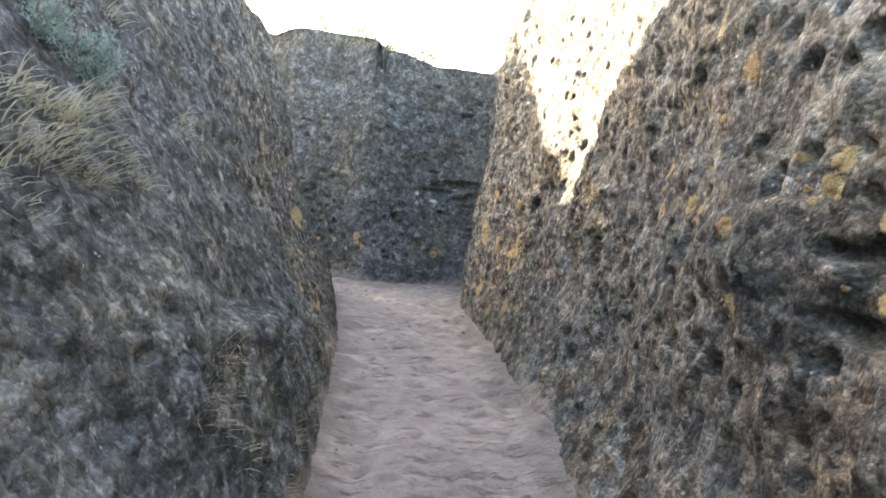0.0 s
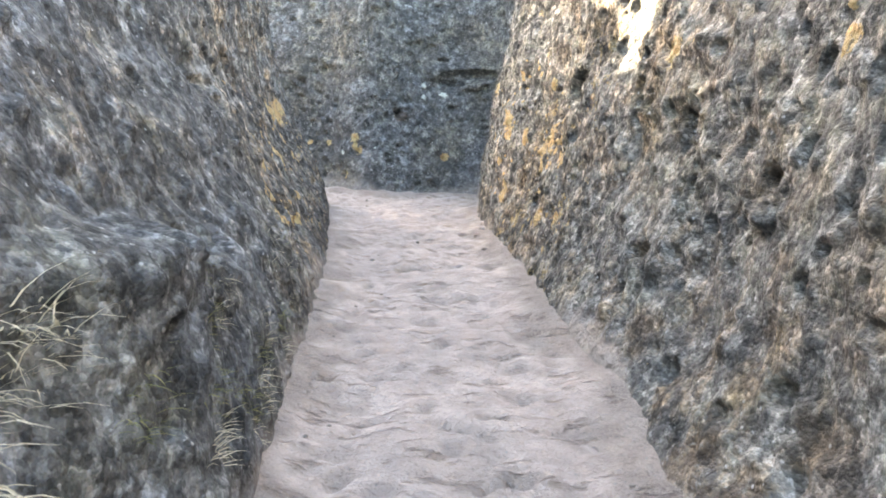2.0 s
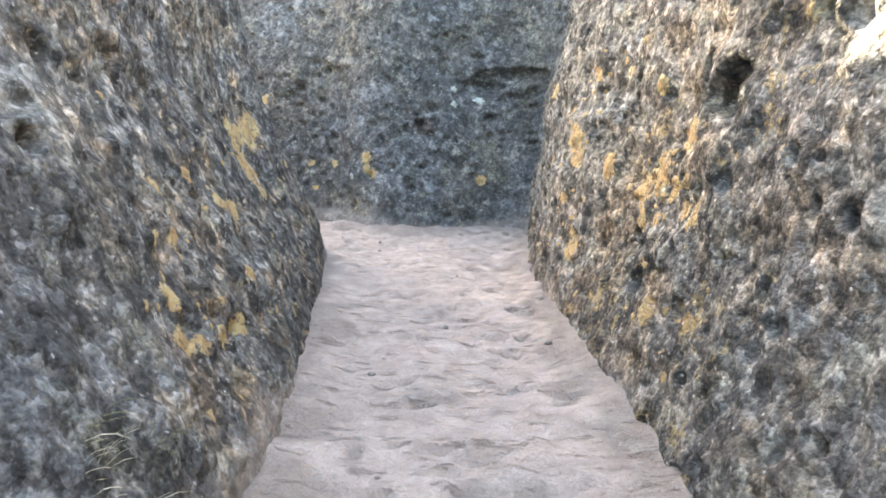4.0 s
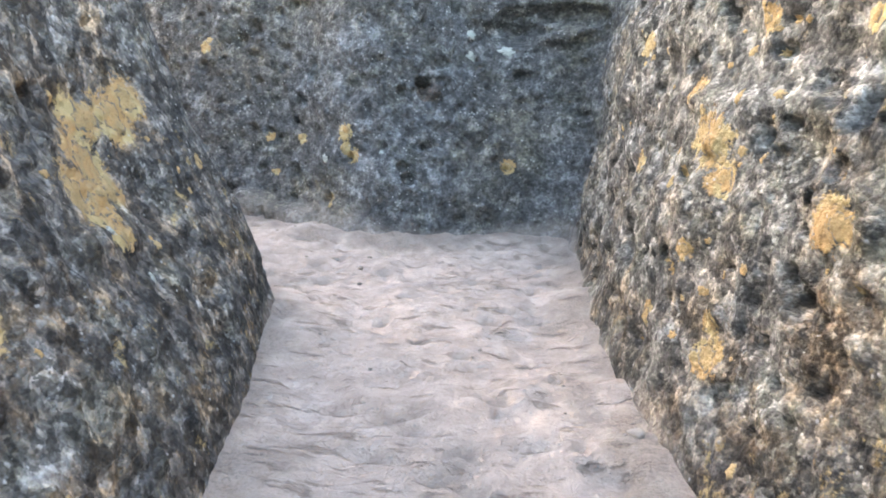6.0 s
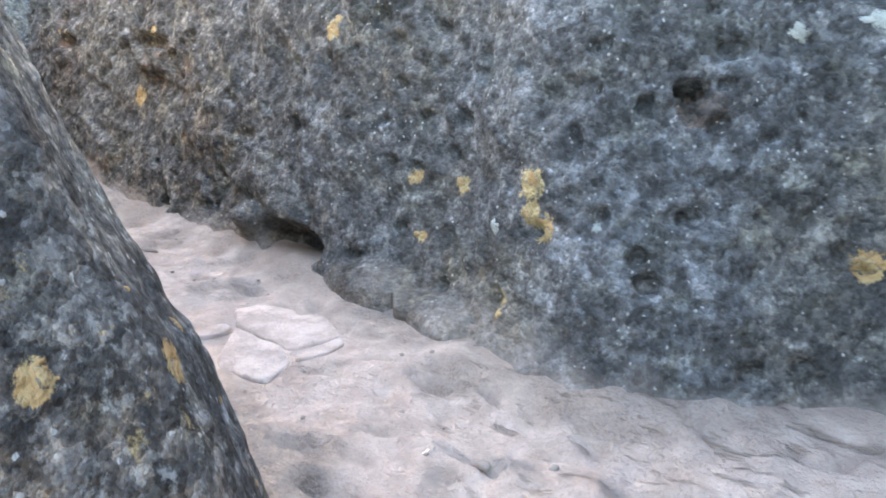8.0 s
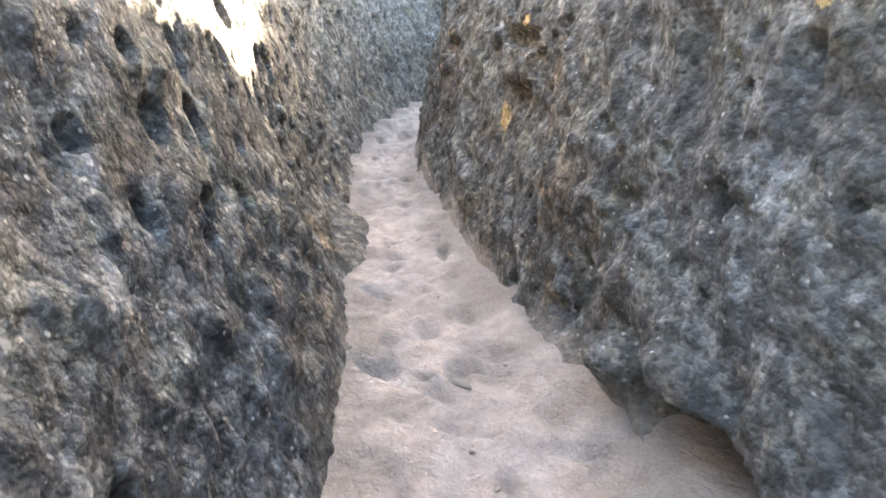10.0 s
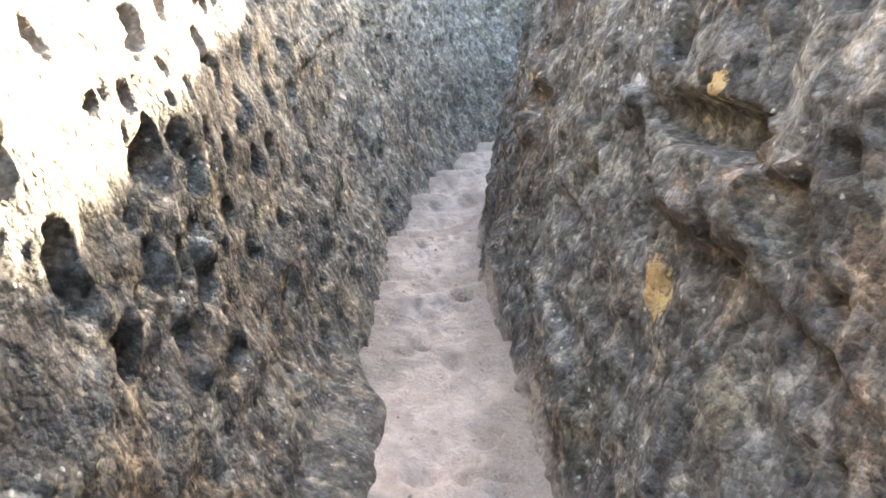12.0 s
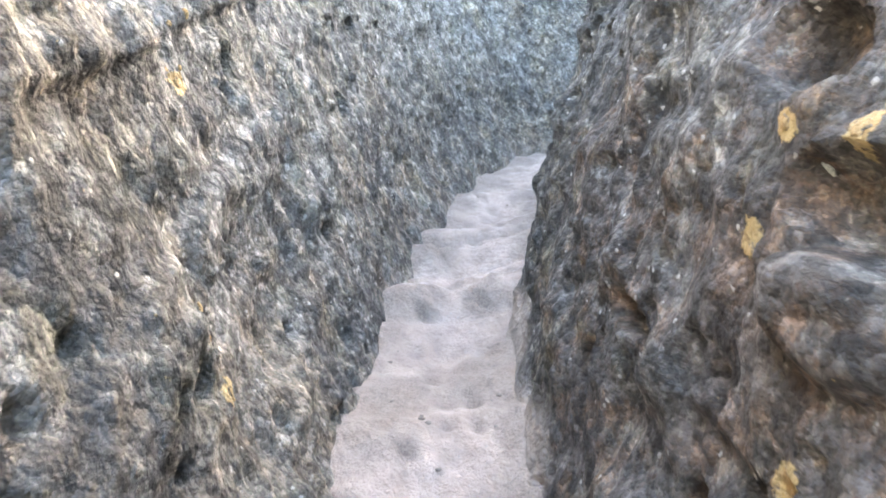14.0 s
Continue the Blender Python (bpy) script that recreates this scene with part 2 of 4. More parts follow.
WEST = [(-0.5, -5.0), (-0.55, 1.0), (-0.58, 3.1), (-0.72, 4.2), (-0.83, 5.5), (-1.03, 7.0), (-1.18, 7.8), (-1.29, 8.5), (-1.40, 9.15), (-1.75, 9.52), (-2.5, 9.9),
        (-3.3, 10.34), (-4.5, 11.0), (-5.35, 11.35), (-6.8, 12.1), (-7.75, 12.6), (-9.0, 13.38), (-10.35, 14.53), (-11.0, 15.2), (-11.5, 16.0), (-11.7, 17.0), (-11.3, 20.0)]
EAST = [(0.80, -5.0), (0.70, 1.0), (0.65, 3.4), (0.64, 4.2), (0.51, 5.5), (0.44, 6.5), (0.32, 7.6), (0.21, 8.6), (0.21, 9.3), (0.26, 10.1), (0.24, 10.55), (-0.2, 10.62), (-0.7, 10.45), (-1.1, 10.34),
        (-1.5, 10.5), (-2.0, 10.84), (-2.5, 10.97), (-3.13, 11.24), (-3.69, 11.4), (-4.4, 11.72), (-5.85, 12.3), (-7.34, 13.0), (-8.4, 13.68), (-9.79, 14.91), (-10.75, 15.9), (-10.7, 17.0), (-10.2, 20.0)]


def resample(points, step, blur):
    """Points at even steps along a smoothed line, and the distance along it."""
    p = np.array(points, float)
    d = np.concatenate([[0], np.cumsum(np.hypot(*np.diff(p, axis=0).T))])
    s = np.arange(0, d[-1], step)
    q = np.stack([np.interp(s, d, p[:, k]) for k in (0, 1)], 1)
    w = max(1, int(blur / step))
    ker = np.hanning(2 * w + 3)[1:-1]
    ker /= ker.sum()
    pad = len(ker) // 2
    for k in (0, 1):
        a = np.concatenate([2 * q[0, k] - q[pad:0:-1, k], q[:, k], 2 * q[-1, k] - q[-2:-pad - 2:-1, k]])
        q[:, k] = np.convolve(a, ker, "valid")
    return s, q


def link_mesh(name, verts, faces, material, parent=None, smooth=True, attrs=()):
    """One mesh object from arrays of places and of quads or triangles."""
    me = bpy.data.meshes.new(name)
    verts, faces = np.asarray(verts, np.float32), np.asarray(faces, np.int32)
    n, k = faces.shape
    me.vertices.add(len(verts))
    me.vertices.foreach_set("co", verts.ravel())
    me.loops.add(n * k)
    me.loops.foreach_set("vertex_index", faces.ravel())
    me.polygons.add(n)
    me.polygons.foreach_set("loop_start", np.arange(0, n * k, k, dtype=np.int32))
    me.polygons.foreach_set("use_smooth", np.full(n, smooth))
    me.update(calc_edges=True)
    for key, values in attrs:
        a = me.attributes.new(key, "FLOAT", "POINT")
        a.data.foreach_set("value", np.asarray(values, np.float32).ravel())
    me.materials.append(material)
    ob = new(name, me)
    ob.parent = parent
    return ob


def grid_faces(n, m, flip=False):
    i, j = np.meshgrid(np.arange(n - 1), np.arange(m - 1), indexing="ij")
    a = (i * m + j).ravel()
    f = np.stack([a, a + m, a + m + 1, a + 1], 1)
    return f[:, ::-1] if flip else f


class RockWall:
    """A rock face along a line on the floor: it leans back, with bulges, pits, ledges and pebbles, and turns over at the rim."""

    def __init__(self, name, line, side, blur, turn_blur, lean, height, seed):
        self.name, self.side, self.seed = name, side, seed
        self.step = 0.015
        self.s, self.foot = resample(line, self.step, blur)
        _, soft = resample(line, self.step, turn_blur)
        t = np.gradient(soft, axis=0)
        t /= np.linalg.norm(t, axis=1)[:, None]
        self.out = np.stack([-t[:, 1], t[:, 0]], 1) * side            # into the rock
        self.h = np.concatenate([np.arange(-0.2, 1.2, 0.015), np.linspace(1.2, 3.8, 160)])
        rim = np.array([height(x, y) for x, y in self.foot])
        rim = rim + 0.06 * fbm(np.c_[self.foot, 0 * rim], 0.9, 3, seed + 60)
        # rows above the lower part stretch up to the rim, then turn over onto the plateau
        turn = np.linspace(0, 1, 16)[1:]
        n, low = len(self.s), len(self.h)
        H = np.empty((n, low + 15))
        over = np.zeros_like(H)
        part_up = np.clip((self.h - 1.2) / 2.6, 0, 1)[None]
        H[:, :low] = np.minimum(self.h, 1.2)[None] + part_up * (rim[:, None] - 1.2)
        H[:, low:] = rim[:, None] + 0.10 * np.sin(turn * 2.2)[None] - 0.25 * turn[None] ** 2
        over[:, low:] = 0.75 * turn[None]
        self.H, self.rim, self.low = H, rim, low
        off = np.stack([lean(x, y, H[k]) for k, (x, y) in enumerate(self.foot)])
        off = off + over
        z0 = floor_z(self.foot[:, 0], self.foot[:, 1])
        P = np.empty((*H.shape, 3))
        P[..., 0] = self.foot[:, 0, None] + self.out[:, 0, None] * off
        P[..., 1] = self.foot[:, 1, None] + self.out[:, 1, None] * off
        P[..., 2] = z0[:, None] + H
        self.P = P
        self.D = np.zeros(H.shape)                                     # into the trench
        self.attrs = {k: np.zeros(H.shape) for k in ("ochre", "lichen", "crust", "dust_and_sun", "spot", "cool", "scar", "even")}

    def normals(self, P):
        a, b = np.gradient(P, axis=0), np.gradient(P, axis=1)
        n = np.cross(a, b) * self.side
        return n / np.maximum(np.linalg.norm(n, axis=2), 1e-9)[..., None]

    def find(self, place):
        d = ((self.P - np.array(place)) ** 2).sum(2)
        return np.unravel_index(np.argmin(d), d.shape)

    def dent(self, i, j, radius, depth, tall=1.0, sharp=2.0, field=None):
        """A pit (depth below 0) or a knob in the face about the grid's place i, j; in a field of its own it never piles up."""
        w = int(radius * 1.6 / self.step) + 1
        a0, a1 = max(0, i - w), min(len(self.s), i + w + 1)
        hj = self.H[i, j]
        j0, j1 = np.searchsorted(self.H[i], (hj - radius * tall * 1.5, hj + radius * tall * 1.5))
        d = np.sqrt(((self.s[a0:a1, None] - self.s[i]) / radius) ** 2 + ((self.H[a0:a1, j0:j1] - hj) / (radius * tall)) ** 2)
        bump = depth * np.clip(1 - d ** sharp, 0, 1) ** 0.8
        if field is None:
            self.D[a0:a1, j0:j1] += bump
        else:
            here = field[a0:a1, j0:j1]
            field[a0:a1, j0:j1] = np.maximum(here, bump) if depth > 0 else np.minimum(here, bump)

    def roughen(self, coarse, knobs, pits, rng, wild):
        """Bulges, beds, lumps, pebbles and pits; wild says how lumpy each place is."""
        P = self.P
        q = P * np.array([1.0, 1.0, 0.9])
        D = self.D
        rough = coarse * 0.06 * fbm(q, 1.3, 2, self.seed) + 0.026 * wild * fbm(q, 0.45, 2, self.seed + 3)
        bed = vnoise(P * np.array([0.5, 0.5, 3.0]) + P[..., :1] * np.array([0, 0, 0.9]), 0.8, self.seed + 9)
        rough += -0.022 * np.abs(bed)
        ledge = vnoise(P * np.array([0.45, 0.45, 1.6]) + P[..., :1] * np.array([0, 0, 0.5]), 0.5, self.seed + 14)
        rough += 0.030 * (wild - 0.6) * smooth01(0.05, 0.22, ledge)
        rough += wild * 0.017 * fbm(q, 0.16, 2, self.seed + 7, 0.6) + 0.009 * vnoise(q, 0.055, self.seed + 8)
        D += (rough - rough.mean() - 0.008) * (0.3 + 0.7 * smooth01(-0.05, 0.4, self.H))
        n, m = D.shape
        low = np.searchsorted(self.h, 3.5)
        up, down = np.zeros_like(D), np.zeros_like(D)
        for _ in range(knobs):
            i, j = rng.integers(3, n - 3), rng.integers(15, low)
            r = 0.018 + 0.032 * rng.random() ** 3
            self.dent(i, j, r, r * rng.uniform(0.25, 0.6), rng.uniform(0.6, 1.3), 2.0, up)
        for _ in range(pits):
            i, j = rng.integers(3, n - 3), rng.integers(14, low)
            r = 0.022 + 0.045 * rng.random() ** 3
            self.dent(i, j, r, -r * rng.uniform(0.6, 1.2), rng.uniform(0.55, 1.1), 3.0, down)
        D += up + down

    def make(self, label):
        N = self.normals(self.P)
        self.Q = self.P + N * self.D[..., None]
        self.N = self.normals(self.Q)
        for key in self.attrs:
            self.attrs[key] = np.clip(self.attrs[key], 0, 1)
        self.ob = link_mesh(self.name, self.Q.reshape(-1, 3), grid_faces(*self.H.shape, flip=self.side < 0), ROCK, attrs=list(self.attrs.items()))
        tagged(self.ob, label, "rock wall", kind="structure")


def west_lean(x, y, h):
    bank = 0.10 * smooth01(0.1, 0.9, h) * smooth01(3.6, 5.5, y) * smooth01(9.0, 8.2, y)
    near = smooth01(6.5, 2.5, y)                                       # the first stretch leans back more
    steep = np.interp(h, [-0.2, 0, 0.45, 0.9, 1.4, 2.3, 3.4, 5], [-0.05, 0, 0.15, 0.35, 0.54, 0.66, 0.98, 1.35])
    plain = np.interp(h, [-0.2, 0, 0.3, 0.62, 0.8, 1.5, 2.5, 4], [-0.02, 0, 0.09, 0.21, 0.29, 0.62, 1.12, 1.85])
    top = np.clip(0.53 + 0.34 * (4.2 - y), 0.45, 0.85)                 # a ledge that dips along the path and ends in a square corner
    front = 0.10 * np.minimum(h, top) / top
    shelf = front + (np.maximum(plain + 0.07, 0.15) - front) * smooth01(top - 0.03, top + 0.07, h)
    block = smooth01(4.55, 4.3, y) * smooth01(2.6, 3.5, y)
    slack = plain * (1 - block) + shelf * block
    side = np.interp(h, [-0.2, 0, 0.5, 1.2, 2.2, 4], [-0.10, 0, 0.20, 0.36, 0.60, 1.0])
    p = smooth01(-2.2, -4.0, x)
    return (steep * (1 - near) + slack * near + bank) * (1 - p) + side * p


def east_lean(x, y, h):
    first = np.interp(h, [-0.2, 0, 0.2, 0.6, 1.3, 1.9, 3.5, 5], [-0.16, 0, 0.06, 0.11, 0.24, 0.36, 0.62, 0.95])
    back = np.interp(h, [-0.2, 0, 0.15, 0.5, 1.2, 2.4, 3.6, 5], [-0.12, 0, 0.07, 0.18, 0.32, 0.50, 0.62, 0.85])
    side = np.interp(h, [-0.2, 0, 0.2, 0.6, 1.2, 2.5, 4, 5], [-0.14, 0, 0.06, 0.18, 0.37, 0.78, 1.25, 1.5])
    first = first + 0.13 * smooth01(0.0, 0.6, h) * smooth01(8.6, 7.4, y)
    b = smooth01(10.3, 10.6, y) if x > -0.5 else 1.0
    p = smooth01(-2.8, -4.2, x)
    return (first * (1 - b) + back * b) * (1 - p) + side * p


def west_height(x, y):
    if x > -1.5:
        return float(np.interp(y, [-5, 2, 5, 7.2, 7.6, 8.2, 8.75, 9.0, 9.3], [3.9, 4.0, 4.1, 4.0, 3.82, 3.62, 3.42, 3.28, 3.12]))
    return float(np.interp(-x, [1.5, 2.5, 4, 6, 7.5, 8.5, 10, 11, 12], [3.1, 3.05, 3.3, 3.5, 3.4, 2.7, 2.6, 3.4, 3.6]))


def east_height(x, y):
    if y < 10.4:
        return float(np.interp(y, [-5, 3, 6.2, 7.5, 9.5, 10.4], [3.8, 3.7, 3.45, 3.8, 3.95, 3.45]))
    return float(np.interp(-x, [-0.3, 0.5, 1.5, 2.6, 3.4, 4.2, 5.0, 5.8, 7.2, 7.45, 7.65, 8.1, 8.6, 9.3, 10.1, 12], [3.4, 3.75, 3.93, 4.15, 4.22, 4.3, 4.34, 4.3, 4.2, 2.6, 2.4, 1.9, 1.95, 2.2, 2.4, 2.6]))


rng = np.random.default_rng(4)
west = RockWall("wall_west", WEST, 1, 0.20, 1.7, west_lean, west_height, 11)
east = RockWall("wall_east", EAST, -1, 0.16, 0.9, east_lean, east_height, 57)

# hand-placed hollows: place, radius, depth, height to width
for place, r, d, tall in [((1.16, 3.61, 1.73), 0.07, -0.08, 0.8), ((1.08, 2.95, 1.62), 0.05, -0.09, 1.3), ((0.95, 4.6, 1.7), 0.04, -0.05, 0.8),
                          ((-0.77, 10.75, 2.36), 0.075, -0.16, 0.5), ((0.10, 10.85, 2.84), 0.26, -0.12, 0.45), ((-0.12, 10.85, 2.76), 0.17, -0.10, 0.6), ((0.16, 10.85, 2.74), 0.17, 0.08, 0.6), ((0.75, 6.55, 2.2), 0.09, -0.16, 0.9), ((0.78, 6.3, 2.02), 0.16, -0.13, 0.5), ((0.75, 6.2, 2.1), 0.10, -0.1, 0.6), ((0.8, 5.6, 2.2), 0.07, -0.08, 0.8),
                          ((-2.75, 11.35, 1.52), 0.30, -0.22, 0.35), ((-4.3, 12.0, 2.6), 0.11, -0.07, 0.6),
                          ((1.03, 3.21, 1.67), 0.075, -0.07, 0.7), ((1.01, 2.48, 1.58), 0.05, -0.06, 0.9), ((0.96, 2.22, 1.44), 0.045, -0.05, 0.8), ((0.93, 2.5, 1.15), 0.07, -0.06, 0.7), ((0.95, 2.28, 1.09), 0.05, -0.05, 0.6),
                          ((1.04, 3.67, 1.6), 0.05, -0.05, 0.8), ((1.0, 2.99, 1.45), 0.045, -0.05, 1.0), ((0.83, 4.72, 1.06), 0.05, -0.05, 0.6), ((0.97, 2.71, 1.33), 0.045, -0.05, 0.8), ((0.89, 3.35, 0.78), 0.07, -0.05, 0.6),
                          ((1.06, 1.73, 1.31), 0.28, -0.07, 0.16), ((1.03, 1.77, 1.52), 0.20, -0.06, 0.20), ((0.99, 1.86, 1.23), 0.06, -0.05, 0.6), ((1.18, 3.39, 2.15), 0.05, -0.05, 0.8), ((1.05, 5.22, 1.88), 0.06, -0.07, 0.7),
                          ((1.0, 5.22, 1.72), 0.05, -0.06, 0.8), ((1.01, 4.54, 1.66), 0.05, -0.06, 0.8), ((0.86, 4.64, 1.06), 0.07, -0.07, 0.7), ((1.01, 3.77, 1.39), 0.10, -0.08, 0.5), ((0.95, 3.76, 1.28), 0.10, 0.07, 0.6),
                          ((0.64, 7.29, 2.12), 0.06, -0.08, 0.9), ((0.35, 8.8, 1.51), 0.10, -0.06, 1.1), ((0.56, 8.35, 2.48), 0.05, -0.07, 1.0),
                          ((-4.92, 12.29, 2.99), 0.10, -0.08, 0.6), ((-4.71, 12.17, 2.78), 0.34, -0.10, 0.18), ((-4.57, 12.09, 2.62), 0.3, 0.07, 0.35), ((-5.13, 12.32, 2.82), 0.09, 0.07, 0.7), ((-5.3, 12.32, 2.59), 0.07, -0.07, 0.7),
                          ((-6.52, 12.92, 3.11), 0.14, -0.10, 0.6), ((-6.95, 13.06, 2.53), 0.12, -0.08, 0.35), ((-6.29, 12.79, 2.88), 0.2, -0.10, 0.35), ((-6.29, 12.75, 2.74), 0.16, 0.07, 0.5)]:
    east.dent(*east.find(place), r, d, tall, 4.0)
for place, r, d, tall in [((-1.1, 4.22, 1.0), 0.16, 0.07, 0.5), ((-1.02, 3.4, 0.95), 0.16, 0.06, 0.5), ((-1.5, 5.3, 1.9), 0.22, -0.06, 0.25),
                          ((-6.3, 11.49, 2.68), 0.09, -0.13, 0.8), ((-5.67, 11.11, 2.79), 0.055, -0.08, 1.0), ((-5.72, 11.16, 2.69), 0.05, -0.10, 1.7), ((-5.46, 11.01, 2.71), 0.13, -0.12, 0.8), ((-6.18, 11.27, 3.09), 0.06, -0.10, 1.3),
                          ((-5.48, 10.99, 2.91), 0.05, -0.08, 1.0), ((-5.62, 11.04, 3.04), 0.05, -0.08, 0.9), ((-5.58, 11.15, 2.48), 0.08, 0.07, 0.8), ((-5.5, 11.12, 2.36), 0.09, -0.06, 0.4), ((-5.45, 11.18, 2.15), 0.12, -0.07, 0.5), ((-5.2, 11.0, 2.45), 0.14, -0.06, 0.3)]:
    west.dent(*west.find(place), r, d, tall)

wild_west = 0.9 + 0.45 * smooth01(-2.8, -4.2, west.P[..., 0]) * smooth01(-9.5, -7.5, west.P[..., 0]) - 0.15 * smooth01(5.0, 4.0, west.P[..., 1])
wild_east = 1.15 + 0.4 * smooth01(-2.2, -3.8, east.P[..., 0]) - 0.25 * smooth01(10.3, 10.7, east.P[..., 1]) * smooth01(-3.0, -2.0, east.P[..., 0])
west.roughen(0.8, 9000, 900, rng, wild_west)
east.roughen(0.9, 10000, 1900, rng, wild_east)

# honeycomb hollows high on the side passage's sunny face
cols = np.where((west.foot[:, 0] < -3.3) & (west.foot[:, 0] > -6.9))[0]
calm = smooth01(-2.9, -3.6, west.P[..., 0]) * smooth01(-7.4, -6.6, west.P[..., 0]) * smooth01(0.6, 0.95, west.H)
west.D *= 1 - 0.4 * calm
west.D *= 1 - 0.5 * smooth01(8.0, 8.7, west.P[..., 1]) * smooth01(-3.2, -2.5, west.P[..., 0])
taken = []
for _ in range(900):
    i = int(rng.choice(cols))
    h = min(rng.uniform(0.7, 3.2), float(west.rim[i]) - 0.15)
    r = rng.uniform(0.025, 0.065)
    if h < 1.0 and rng.random() < 0.6 or any(math.hypot(west.s[i] - s2, h - h2) < 1.7 * (r + r2) for s2, h2, r2 in taken):
        continue
    taken.append((west.s[i], h, r))
    west.dent(i, int(np.searchsorted(west.H[i], h)), r, -r * rng.uniform(0.9, 1.4), rng.uniform(0.9, 1.6), 6.0)

# small pits and knobs all over the entry's other face and the back wall
taken = []
cols = np.where((east.foot[:, 0] > -5.0) & (east.foot[:, 1] > 0.6))[0]
for _ in range(520):
    i = int(rng.choice(cols))
    h, r = rng.uniform(0.15, 2.6), rng.uniform(0.022, 0.055)
    if h > float(east.rim[i]) - 0.15 or any(math.hypot(east.s[i] - s2, h - h2) < 1.6 * (r + r2) for s2, h2, r2 in taken):
        continue
    taken.append((east.s[i], h, r))
    east.dent(i, int(np.searchsorted(east.H[i], h)), r, -r * rng.uniform(0.8, 1.4) if rng.random() < 0.7 else 0.5 * r, rng.uniform(0.6, 1.1), 4.0)

# a bank of grey rubble at the narrow passage's foot, and low ledges at the back corner
for s0, h0, r, d, tall in [((-5.6, 11.5, 1.62), 0, 0.55, 0.10, 0.30), ((-5.95, 11.7, 1.65), 0, 0.4, 0.08, 0.5), ((-5.3, 11.35, 1.6), 0, 0.4, 0.08, 0.45)]:
    west.dent(*west.find(s0), r, d, tall, 1.6)
for s0, h0, r, d, tall in [((-2.15, 10.95, 1.4), 0, 0.34, 0.12, 0.45), ((-1.75, 10.7, 1.36), 0, 0.3, 0.10, 0.4), ((-3.2, 11.3, 1.68), 0, 0.13, 0.13, 0.8), ((-2.82, 11.3, 1.70), 0, 0.15, 0.12, 0.6)]:
    east.dent(*east.find(s0), r, d, tall, 2.0)

for w in (west, east):
    X, Y, Hh = w.P[..., 0], w.P[..., 1], w.H
    n1, n2 = fbm(w.P, 0.9, 3, w.seed + 30), fbm(w.P, 0.5, 3, w.seed + 40)
    low_stain = 0.45 * smooth01(0.9, 0.2, Hh + 0.25 * n2)
    w.attrs["dust_and_sun"] = np.clip(smooth01(0.16, -0.02, Hh + 0.16 * n2) * 0.8, 0, 1)
    if w is west:
        side = smooth01(-2.5, -4.0, X)
        w.attrs["ochre"] = (0.25 + 0.6 * smooth01(4.5, 7.0, Y) * (1 - side) + 0.35 * side) + 0.4 * n1 + low_stain * smooth01(3.5, 5.5, Y)
        w.attrs["lichen"] = 0.03 + (0.30 * smooth01(5.0, 6.8, Y) * smooth01(9.6, 9.0, Y) * smooth01(1.8, 0.9, Hh)) * (1 - side) * (0.6 + 0.8 * n2) + 0.02 * side
        w.attrs["crust"] = 0.95 + 0.30 * smooth01(5.5, 4.0, Y) - 0.55 * smooth01(3.7, 2.8, Y) * smooth01(1.3, 0.9, Hh) + 0.4 * n2 + 0.1 * side * smooth01(-7.0, -6.0, X) - 0.3 * side * smooth01(-6.0, -7.5, X) - 0.45 * calm * smooth01(1.0, 1.5, Hh)
        w.attrs["cool"] = 1 - 0.55 * smooth01(4.5, 6.5, Y) * (1 - side) - 0.6 * side
        w.attrs["even"] = 0.4 * smooth01(8.6, 9.2, Y) * smooth01(-3.4, -2.6, X) + 0.6 * side + 0.45 * smooth01(6.0, 4.5, Y)
        w.attrs["ochre"] *= 1 - 0.6 * smooth01(-5.5, -7.0, X)
        turn = smooth01(8.6, 9.3, Y) * smooth01(-4.6, -3.4, X)
        w.attrs["ochre"] *= 1 - 0.8 * turn
        w.attrs["crust"] += 0.35 * turn
        w.attrs["cool"] = np.maximum(w.attrs["cool"], turn)
        w.attrs["dust_and_sun"] *= 0.6 - 0.4 * side
        # upper honeycomb face painted paler so that its sun patch burns out
        w.attrs["dust_and_sun"] = np.maximum(w.attrs["dust_and_sun"], 0.3 * calm * smooth01(1.1, 1.6, Hh))
    else:
        back = smooth01(10.2, 10.5, Y)
        side = smooth01(-2.3, -4.0, X)
        w.attrs["ochre"] = (0.45 * (1 - back) + 0.05 * back) * (1 - side) + 0.4 * side * smooth01(-6.3, -5.2, X) + 0.05 * side + 0.45 * n1 + low_stain * (1 - back * (1 - side))
        w.attrs["lichen"] = (0.10 + 0.25 * smooth01(3.0, 6.0, Y) * smooth01(9.0, 7.5, Y)) * (1 - back) * (0.5 + 1.0 * n2) + 0.025 * back
        w.attrs["cool"] = 0.35 * (1 - back) + back * (1 - 0.4 * side - 0.5 * smooth01(-6.0, -7.5, X))
        w.attrs["even"] = back * (1 - 0.4 * side) + 0.4 * smooth01(6.0, 4.5, Y)
        w.attrs["scar"] = side * smooth01(-9.0, -7.0, X) * (0.40 + 0.35 * n1)
        w.attrs["crust"] = 0.62 + 0.5 * back * (1 - side) + 0.4 * n2 + 0.5 * side + 0.35 * smooth01(-4.5, -6.0, X)
        w.attrs["ochre"] *= 1 - 0.4 * smooth01(-5.0, -6.5, X)
        w.attrs["dust_and_sun"] *= 1 - 0.6 * back * smooth01(-4.0, -3.0, X)
